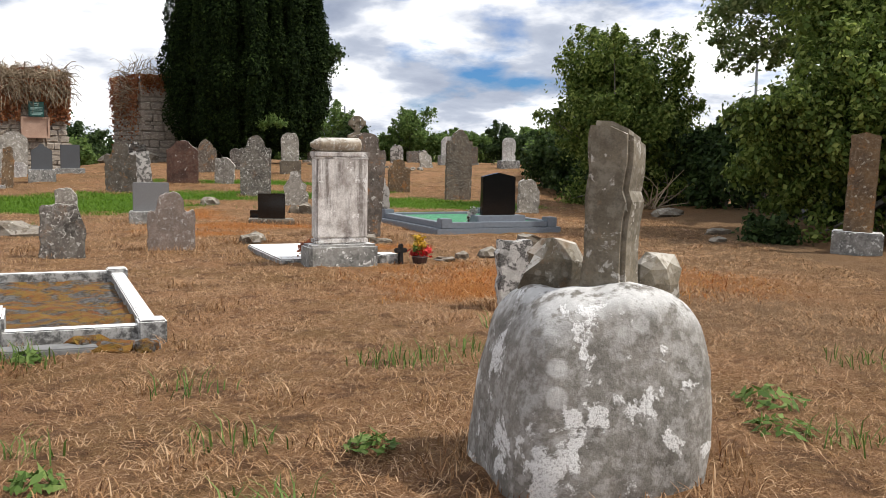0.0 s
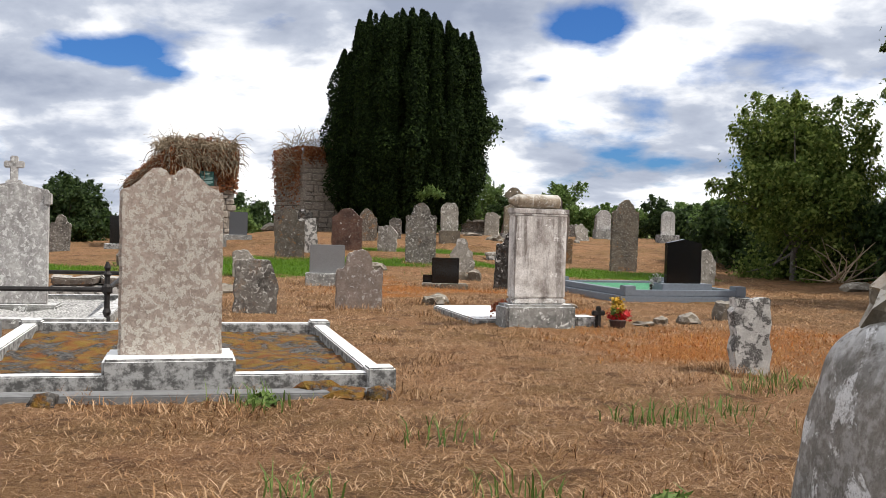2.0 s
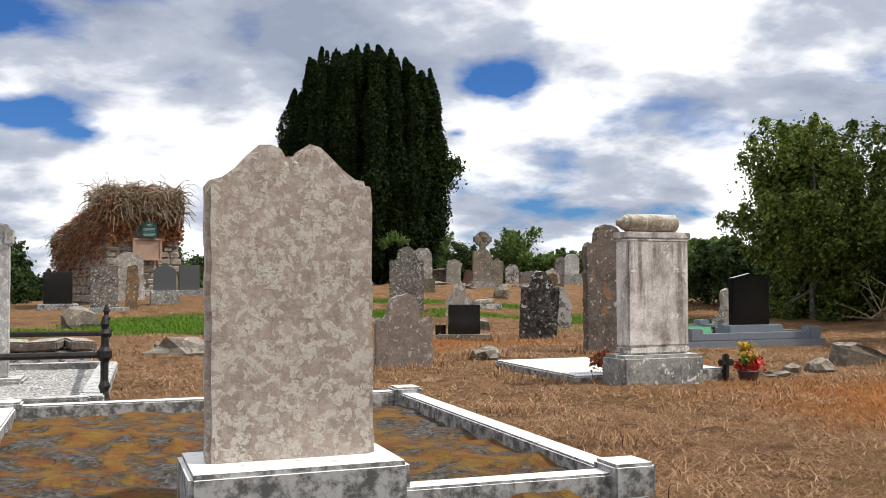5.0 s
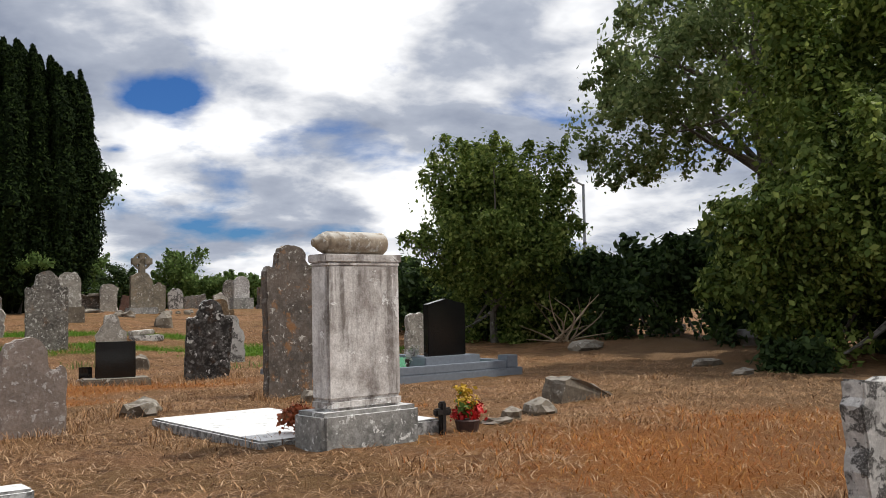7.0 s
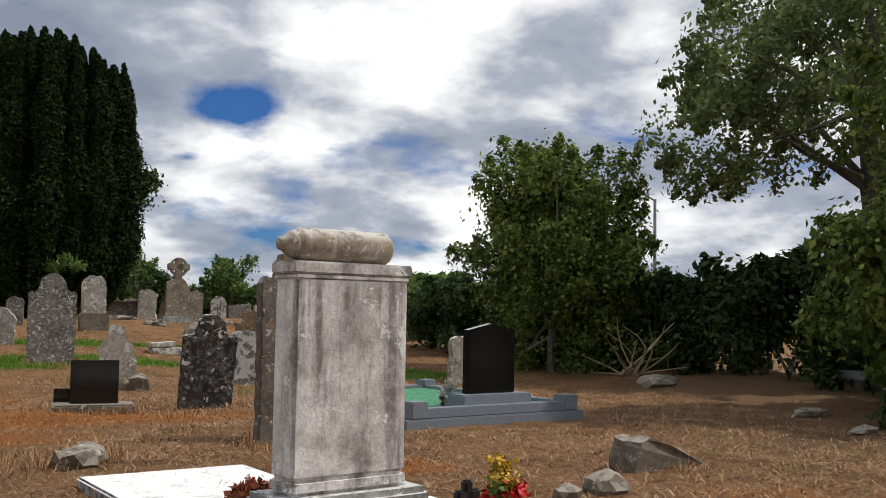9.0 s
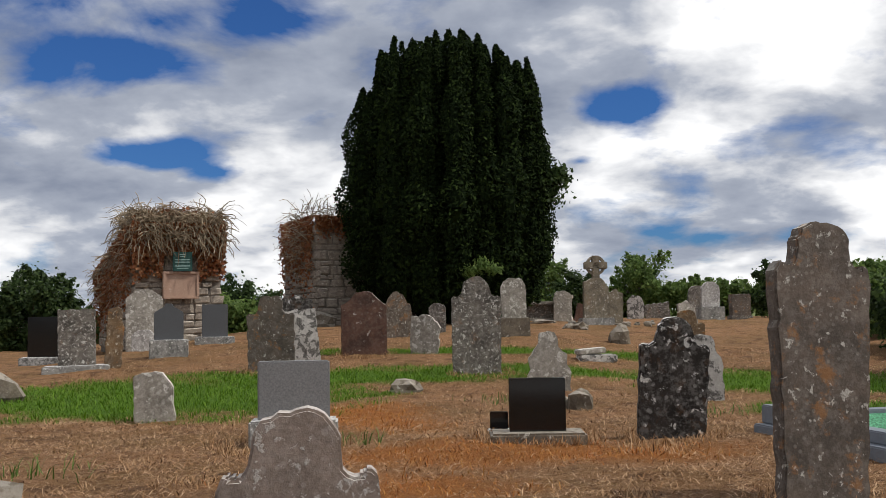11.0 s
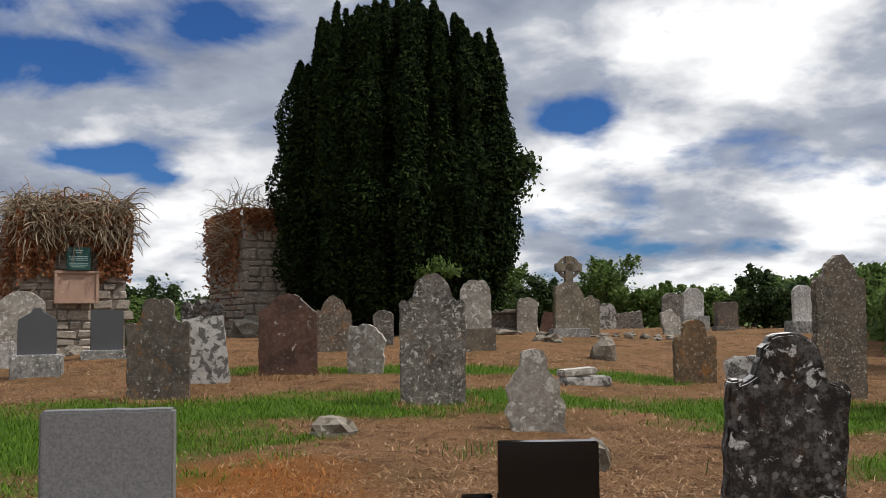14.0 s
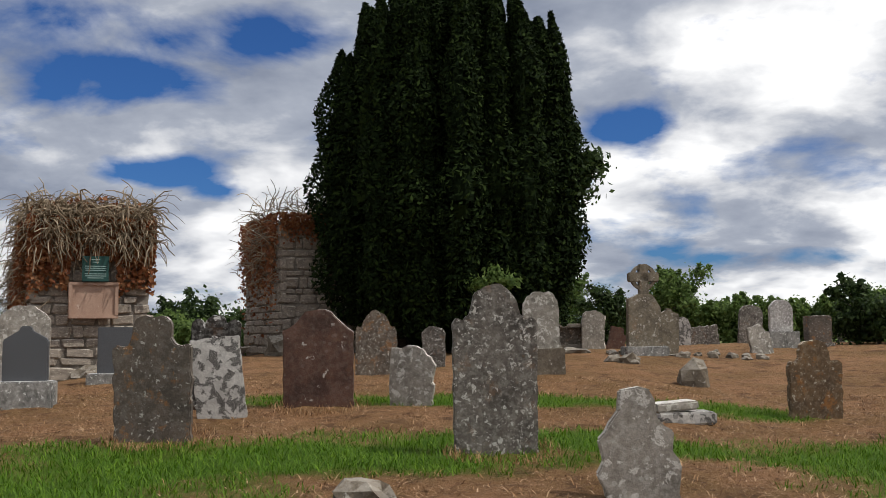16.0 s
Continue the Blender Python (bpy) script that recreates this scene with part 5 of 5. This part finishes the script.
def flowers(x, y, label, yellow=True, s=1.0):
    e = thing("flower_pot", x, y, 0, label, "flowers")
    part("pot", lathe(bmesh.new(), [(0.09 * s, -0.03), (0.12 * s, 0.1 * s), (0.11 * s, 0.11 * s)]), M_POT, e)
    pos, nrm = clumps([(0.05 * s, 0, 0.16 * s), (-0.07 * s, 0.02, 0.15 * s), (0.1 * s, 0.03, 0.2 * s)], [0.09 * s, 0.08 * s, 0.07 * s], 120)
    v, f = leaves(pos, nrm, 0.032 * s)
    soup("red_blooms", v, f, M_RED, e, "red flowers")
    if yellow:
        pos, nrm = clumps([(0.0, 0.0, 0.28 * s), (-0.02 * s, 0.02, 0.37 * s)], [0.09 * s, 0.07 * s], 120)
        v, f = leaves(pos, nrm, 0.03 * s)
        soup("yellow_blooms", v, f, M_YELLOW, e, "yellow flowers")
    pos, nrm = clumps([(-0.02, 0, 0.22 * s)], [0.1 * s], 90)
    v, f = leaves(pos, nrm, 0.035 * s)
    soup("leaves", v, f, L_WEED, e)
    return e


flowers(1.66, 14.9, "pot of red and yellow flowers on the grass", True, 0.85)
flowers(-7.90, 14.52, "pot of bright red flowers by the railing", False, 1.1)
e = thing("iron_cross", 1.42, 14.8, 28, "tiny dark iron cross beside the flowers", "cross")
bm = bmesh.new()
box(bm, 0, 0, -0.05, 0.06, 0.05, 0.3, 0.012)
box(bm, 0, 0, 0.14, 0.17, 0.05, 0.06, 0.012)
part("cross", bm, M_IRON, e)

# ---- boulder with standing pillar ----
bm = rock_mesh(bmesh.new(), 0.475, 0.49, 0.60, 2, 5, 0.06, 0.0, 4.2)
for q in bm.verts:
    k = 1.0 - 0.10 * sm((q.co.z + 0.25) / 0.8) + 0.012 * noise.noise(q.co * 9)
    q.co.x *= k
    q.co.y *= k
    hole = math.exp(-((q.co.x + 0.02) ** 2 + (q.co.y - 0.08) ** 2) / 0.03)
    if q.co.z > 0.2:
        q.co.z -= 0.13 * hole
b_ob = part("boulder", bm, M_BOULDER)
b_ob.matrix_world = pose(2.25, 6.86, gz(2.25, 6.86) + 0.25, 0, 4, 12)
tagged(b_ob, "large rounded granite boulder with white lichen", "boulder")
bm = slab(bmesh.new(), "flat", 0.21, 0.84, 0.20, 0, 0.04, 0.008, 77, 0.022)
for q in bm.verts:
    if q.co.z > 0.6:
        q.co.z -= 0.05 * (q.co.x + 0.1) / 0.2 + 0.03 * (q.co.y > 0)
p_ob = part("standing_stone", bm, M_PILLAR)
p_ob.matrix_world = pose(2.31, 6.78, gz(2.3, 6.76) + 0.72, -2, 1, -33)
tagged(p_ob, "squared tan stone pillar set upright in the boulder", "stone pillar")
for x, y, s, sd, z in ((2.11, 7.04, 0.15, 5, 0.86), (2.56, 6.93, 0.11, 6, 0.84)):
    ob = part("packing_stone", rock_mesh(bmesh.new(), s * 1.1, s * 0.8, s, sd, 2, 0.34), M_PILLAR)
    ob.matrix_world = pose(x, y, gz(x, y) + z, 10, 5, 30)
    tagged(ob, "grey packing stone wedged beside the pillar", "rock", "packing stones")

# ---- loose rocks ----
for a in ((2.6, 15.6, 0, 0.15, 0.12, 0.11, 13, "pale rounded rock on dry grass"),
          (1.98, 15.10, 0, 0.14, 0.07, 0.04, 14, "flat pale stone by the flowers"), (2.22, 15.34, 0, 0.09, 0.08, 0.09, 15, "small brown rock by the flowers"),
          (-2.97, 25.6, 10, 0.24, 0.15, 0.14, 16, "brown pointed rock on the green grass edge"), (-0.75, 17.2, 10, 0.17, 0.13, 0.12, 17, "mossy tan rock on dry grass"), (-0.74, 17.11, 10, 0.15, 0.12, 0.1, 24, "small mossy rock on dry grass"),
          (10.03, 25.69, 0, 0.32, 0.2, 0.2, 18, "pale lichened rock by the hedge"), (7.03, 19.85, 0, 0.2, 0.15, 0.09, 19, "flat dull rock in the soil"), (6.52, 18.20, 0, 0.14, 0.12, 0.08, 20, "small dull rock in the soil"),
          (-0.6, 23.95, 20, 0.16, 0.1, 0.2, 21, "white-flecked fragment of broken stone"), (-0.85, 24.05, 0, 0.13, 0.09, 0.14, 22, "grey fragment of broken stone"),
          (0.96, 17.78, 30, 0.12, 0.09, 0.1, 23, "grey stone at the foot of the headstone"), (1.14, 17.65, 10, 0.13, 0.08, 0.06, 25, "reddish flat stone at the foot of the headstone"),
          (-8.36, 24.57, 20, 0.36, 0.25, 0.28, 26, "grey lichened rock among the graves"), (-0.62, 36.96, 0, 0.2, 0.15, 0.13, 27, "pale rock on the mound"), (-0.92, 37.09, 0, 0.15, 0.12, 0.1, 28, "pale rock on the mound"),
          (0.22, 34.28, 0, 0.24, 0.14, 0.3, 29, "tilted white-flecked stone stump"), (-1.64, 39.64, 0, 0.3, 0.2, 0.1, 30, "flat pale rock by the tomb"), (7.33, 24.21, 10, 0.4, 0.25, 0.14, 34, "mossy low rock by the bush"),
          (-8.16, 40.49, 0, 0.5, 0.35, 0.3, 35, "tumbled pale wall stone"), (-9.17, 39.77, 0, 0.4, 0.3, 0.25, 36, "tumbled pale wall stone"), (-11.11, 37.11, 0, 0.35, 0.22, 0.2, 37, "tumbled wall stone at the ruin's foot"), (-4.48, 17.92, 10, 0.45, 0.2, 0.18, 38, "long dull grey fallen stone")):
    x, y, yaw, sx, sy, sz, sd, lab = a
    rock(x, y, yaw, sx, sy, sz, sd, lab)
# wedge of fallen stone, upright at one end and sloping down to the other
bm = bmesh.new()
ends = [[bm.verts.new((x, y, z)) for x, z in ((-0.34, -0.05), (-0.35, 0.14), (-0.31, 0.27), (-0.2, 0.29), (0.1, 0.2), (0.42, 0.06), (0.46, -0.05))] for y in (-0.14, 0.15)]
bm.faces.new(ends[0])
bm.faces.new(ends[1][::-1])
for k in range(7):
    bm.faces.new((ends[0][k], ends[1][k], ends[1][(k + 1) % 7], ends[0][(k + 1) % 7]))
bmesh.ops.recalc_face_normals(bm, faces=bm.faces)
bmesh.ops.subdivide_edges(bm, edges=list(bm.edges), cuts=2, use_grid_fill=True)
for q in bm.verts:
    q.co += Vector((0.03 * noise.noise(q.co * 7), 0.035 * noise.noise(q.co * 6 + Vector((3, 1, 2))), 0.025 * noise.noise(q.co * 8 + Vector((7, 4, 1)))))
ob = part("rock", bm, M_ROCK)
ob.matrix_world = pose(3.42, 16.55, gz(3.42, 16.55) - 0.05, 0, 0, 20)
tagged(ob, "wedge-shaped lichened slab of stone on dry grass", "rock", "rocks")
rr = random.Random(4)
for k in range(26):
    x, y = rr.uniform(-1.0, 2.2), rr.uniform(39.4, 40.7)
    rock(x, y, rr.uniform(0, 90), rr.uniform(0.06, 0.15), rr.uniform(0.06, 0.12), rr.uniform(0.05, 0.1), 50 + k, "small pale rubble stone by the cross")
e = thing("tomb_slabs", -0.41, 30.17, 13, "two stacked cracked tomb slabs", "tomb")
part("lower_slab", box(bmesh.new(), 0.08, 0, -0.04, 0.66, 0.4, 0.14, 0.02), M_WHITEB, e)
ob = part("upper_slab", box(bmesh.new(), 0, 0, 0, 0.5, 0.32, 0.1, 0.02), M_PALE, e)
ob.matrix_basis = pose(-0.03, 0, 0.11, 0, -4, 4)
e = thing("table_tomb", -1.94, 45.07, 10, "grey table tomb on stub pillars", "tomb")
part("base", box(bmesh.new(), 0, 0, -0.05, 1.5, 0.8, 0.16, 0.02), M_PALE, e)
part("chest", box(bmesh.new(), 0, 0, 0.1, 1.1, 0.55, 0.45, 0.02), M_GREY, e)
part("cover", box(bmesh.new(), 0, 0, 0.55, 1.4, 0.75, 0.1, 0.02), M_PALE, e)
part("pillar", lathe(bmesh.new(), [(0.14, 0), (0.12, 0.1), (0.1, 0.15), (0.1, 0.7), (0.15, 0.75), (0.15, 0.85)], pose(0.95, 0, 0)), M_PALE, e)
e = thing("fallen_slab", 9.97, 22.67, 33, "fallen dark-sided stone slab propped like a bench", "stone slab")
part("slab", box(bmesh.new(), 0, 0, 0.14, 0.95, 0.4, 0.14, 0.015), M_GREYPOL, e)
part("support", box(bmesh.new(), -0.1, 0, -0.05, 0.7, 0.3, 0.2, 0.02), M_TALLDK, e)
# dead branch by the bush
bm = bmesh.new()
random.seed(3)
for k in range(16):
    limb(bm, (7.02 + random.uniform(-0.2, 0.2), 24.61, 0.15), (7.02 + random.uniform(-1.0, 0.9), 24.36 + random.uniform(-0.5, 0.2), random.uniform(0.2, 1.1)), 0.02, 0.006, 4, 0.2, 4)
tagged(part("dead_branch", bm, L_STEM), "bare grey fallen branch against the bush", "branch", "", "stuff")


# ---- grasses ----
def blades(x, y, length, width, tilt, seed):
    """Single grass blades: one narrow bent triangle pair each. tilt: 0 upright, 1 lying."""
    rk = np.random.RandomState(seed)
    n = len(x)
    a = rk.uniform(0, 2 * math.pi, n)
    t = np.clip(tilt + rk.normal(0, 0.18 if tilt < 0.8 else 0.07, n), 0, 0.985)
    L = length * rk.uniform(0.5, 1.4, n)
    base = np.stack([x, y, ground_z(x, y) - 0.004], 1)
    way = np.stack([np.cos(a) * t, np.sin(a) * t, np.sqrt(1 - t ** 2)], 1) * L[:, None]
    side = np.stack([-np.sin(a), np.cos(a), np.zeros(n)], 1) * width * rk.uniform(0.6, 1.3, n)[:, None]
    bend = np.stack([np.cos(a), np.sin(a), np.full(n, -0.5)], 1) * (L * 0.3)[:, None]
    mid = base + way * 0.55
    v = np.stack([base - side, base + side, mid + side * 0.8, mid - side * 0.8, base + way + bend], 1).reshape(-1, 3)
    v[4::5, 2] = np.maximum(v[4::5, 2], base[:, 2] + 0.006)
    k = np.arange(n)[:, None] * 5
    f4 = k + (0, 1, 2, 3)
    f3 = k + (3, 2, 4)
    return v, f4, f3


def blade_thing(name, x, y, length, width, tilt, material, label, seed):
    v, f4, f3 = blades(x, y, length, width, tilt, seed)
    f3q = np.concatenate([f3, f3[:, 2:3]], 1)
    me = bpy.data.meshes.new(name)
    me.vertices.add(len(v))
    me.vertices.foreach_set("co", v.astype(np.float32).ravel())
    idx = np.concatenate([np.concatenate([a, b]) for a, b in ((f4.ravel(), f3.ravel()),)]).astype(np.int32)
    me.loops.add(len(idx))
    me.loops.foreach_set("vertex_index", idx)
    me.polygons.add(len(f4) + len(f3))
    me.polygons.foreach_set("loop_start", np.concatenate([np.arange(len(f4)) * 4, len(f4) * 4 + np.arange(len(f3)) * 3]).astype(np.int32))
    me.update(calc_edges=True)
    me.materials.append(material)
    return tagged(new(name, me), label, "grass", "", "stuff")


def scatter(n, x0, x1, y0, y1, seed, keep=None):
    rk = np.random.RandomState(seed)
    x, y = rk.uniform(x0, x1, n), rk.uniform(y0, y1, n)
    if keep is not None:
        m = keep(x, y) > rk.rand(n)
        x, y = x[m], y[m]
    return x, y


def in_plot(x, y):
    """Inside one of the kerbed plots, or under a slab."""
    r = np.zeros(len(x), bool)
    for q in ((A_nr, A_fr, A_fl, A_nl), B[::-1], D[::-1]):
        c = np.ones(len(x), bool)
        for (ax, ay), (bx, by) in zip(q, q[1:] + q[:1]):
            c &= (bx - ax) * (y - ay) - (by - ay) * (x - ax) > -0.02
        r |= c
    r |= (np.abs(x - 2.90) < 1.3) & (np.abs(y - 20.64) < 1.5)
    u = (x - SX) * math.cos(radians(SYAW)) + (y - SY) * math.sin(radians(SYAW))
    w = -(x - SX) * math.sin(radians(SYAW)) + (y - SY) * math.cos(radians(SYAW))
    r |= (np.abs(u) < 0.55) & (w > -0.25) & (w < 2.35)
    return r


def dry_keep(x, y):
    return np.where(in_plot(x, y), 0, np.clip(1 - 1.2 * green_at(x, y), 0, 1) * (1 - 0.75 * rust_at(x, y)) * (0.55 + 0.45 * np.clip(0.5 + 2 * wob(x * 0.7, y * 0.7), 0, 1)))


x, y = scatter(210000, -4.5, 6.0, 3.0, 12.9, 41, dry_keep)
blade_thing("dry_grass", x, y, 0.075, 0.0022, 0.93, L_STRAW, "matted dry straw-coloured grass", 1)
x, y = scatter(150000, -6.5, 7, 12.9, 23.1, 42, dry_keep)
blade_thing("dry_grass", x, y, 0.085, 0.0035, 0.95, L_STRAW, "matted dry straw-coloured grass", 2)
x, y = scatter(80000, -9, 6, 21.8, 34.0, 43, dry_keep)
blade_thing("dry_grass", x, y, 0.085, 0.0045, 0.94, L_STRAW, "matted dry straw-coloured grass", 3)
x, y = scatter(160000, -10, 5.5, 20.4, 32.6, 44, lambda x, y: np.where(in_plot(x, y), 0, np.clip(1.5 * green_at(x, y), 0, 1)))
blade_thing("green_grass", x, y, 0.085, 0.0045, 0.6, L_GRASS, "fresh green grass patches", 4)
x, y = scatter(60000, -3.5, 5.5, 11.3, 24.5, 45, lambda x, y: np.where(in_plot(x, y), 0, 0.8 * rust_at(x, y)))
blade_thing("sorrel_patch", x, y, 0.065, 0.0035, 0.75, L_RUSTG, "rust-orange dried sorrel patches", 5)
# upright dry tufts round stones and kerbs
rk = np.random.RandomState(12)
cx, cy = [], []
for ox, oy, rad in ((-1.68, 9.08, 0.5), (0.2, 21.4, 0.4), (-2.14, 27.66, 0.45), (-1.67, 16.07, 0.4), (-3.11, 15.52, 0.4), (2.25, 6.86, 0.62), (0.93, 18.19, 0.45), (-0.92, 17.37, 0.35), (-3.21, 20.68, 0.5), (-0.00, 15.37, 0.7), (-5.61, 28.21, 0.45), (2.45, 11.3, 0.25), (-0.99, 21.31, 0.5), (-4.64, 30.61, 0.5)):
    a = rk.uniform(0, 2 * math.pi, 520)
    q = rad * rk.uniform(0.85, 1.25, 520)
    cx.append(ox + q * np.cos(a))
    cy.append(oy + q * np.sin(a))
blade_thing("dry_tufts", np.concatenate(cx), np.concatenate(cy), 0.11, 0.003, 0.5, L_STRAW, "dry grass tufts round the stones", 6)
cx, cy = [], []
for k in range(130):
    ox, oy = rk.uniform(-3.5, 6), rk.uniform(3, 21)
    m = 90
    cx.append(ox + rk.normal(0, 0.11, m))
    cy.append(oy + rk.normal(0, 0.09, m))
cx, cy = np.concatenate(cx), np.concatenate(cy)
m = ~in_plot(cx, cy)
blade_thing("dry_tufts", cx[m], cy[m], 0.10, 0.0028, 0.68, L_STRAW, "loose tufts of dry grass", 7)
# thin green sprouts in the dry grass
cx, cy = [], []
for ox, oy, k, sp in ((1.63, 9.04, 60, 0.18), (1.32, 8.89, 40, 0.15), (1.93, 9.46, 40, 0.14), (0.92, 6.29, 40, 0.12), (0.30, 5.86, 36, 0.1), (0.61, 7.09, 36, 0.13), (-0.31, 6.92, 30, 0.1), (-0.00, 5.30, 36, 0.1), (1.22, 5.35, 30, 0.12), (2.54, 10.63, 70, 0.16), (2.24, 10.28, 40, 0.15),
                      (3.67, 7.21, 46, 0.14), (3.97, 6.54, 40, 0.14), (-0.92, 6.22, 30, 0.12), (-0.61, 4.87, 36, 0.11), (3.56, 5.85, 46, 0.12), (-1.02, 8.94, 70, 0.12), (0.20, 8.17, 30, 0.14), (4.68, 9.02, 40, 0.2), (-1.43, 24.69, 60, 0.25), (0.91, 23.42, 60, 0.25), (-2.65, 20.98, 50, 0.2), (-4.59, 19.14, 50, 0.2)):
    cx.append(ox + rk.normal(0, sp, k))
    cy.append(oy + rk.normal(0, sp * 0.7, k))
blade_thing("green_sprouts", np.concatenate(cx), np.concatenate(cy), 0.15, 0.0045, 0.38, L_WEED, "thin green grass sprouts in dry turf", 8)
# broad-leaved weeds
for ox, oy, s in ((3.51, 7.95, 0.22), (3.36, 7.40, 0.18), (3.00, 5.76, 0.2), (3.82, 6.06, 0.16), (-1.00, 8.96, 0.1), (-0.05, 6.46, 0.12), (1.27, 7.12, 0.12)):
    n = 70
    a = rk.uniform(0, 2 * math.pi, n)
    q = s * np.sqrt(rk.uniform(0, 1, n))
    pos = np.stack([ox + q * np.cos(a), oy + q * np.sin(a), gz(ox, oy) + 0.03 + 0.09 * rk.rand(n) * (1 - q / s)], 1)
    v, f = leaves(pos, np.stack([np.cos(a) * 0.5, np.sin(a) * 0.5, np.ones(n)], 1), 0.03, 2.6, 0.4)
    tagged(soup("weed", v, f, L_WEED), "low broad-leaved green weed in dry grass", "weed", "weeds")
# moss cushions along the old kerb
for k in range(16):
    x, y = (-2.2 - rk.rand() * 1.2, 8.46 + rk.rand() * 0.25) if k < 10 else (-0.3 - rk.rand() * 0.8, 9.29 + rk.rand() * 0.12)
    rock(x, y, 0, rk.uniform(0.07, 0.14), rk.uniform(0.06, 0.1), rk.uniform(0.04, 0.08), 90 + k, "orange-brown moss cushion by the kerb", M_MOSSY, "moss_cushion")
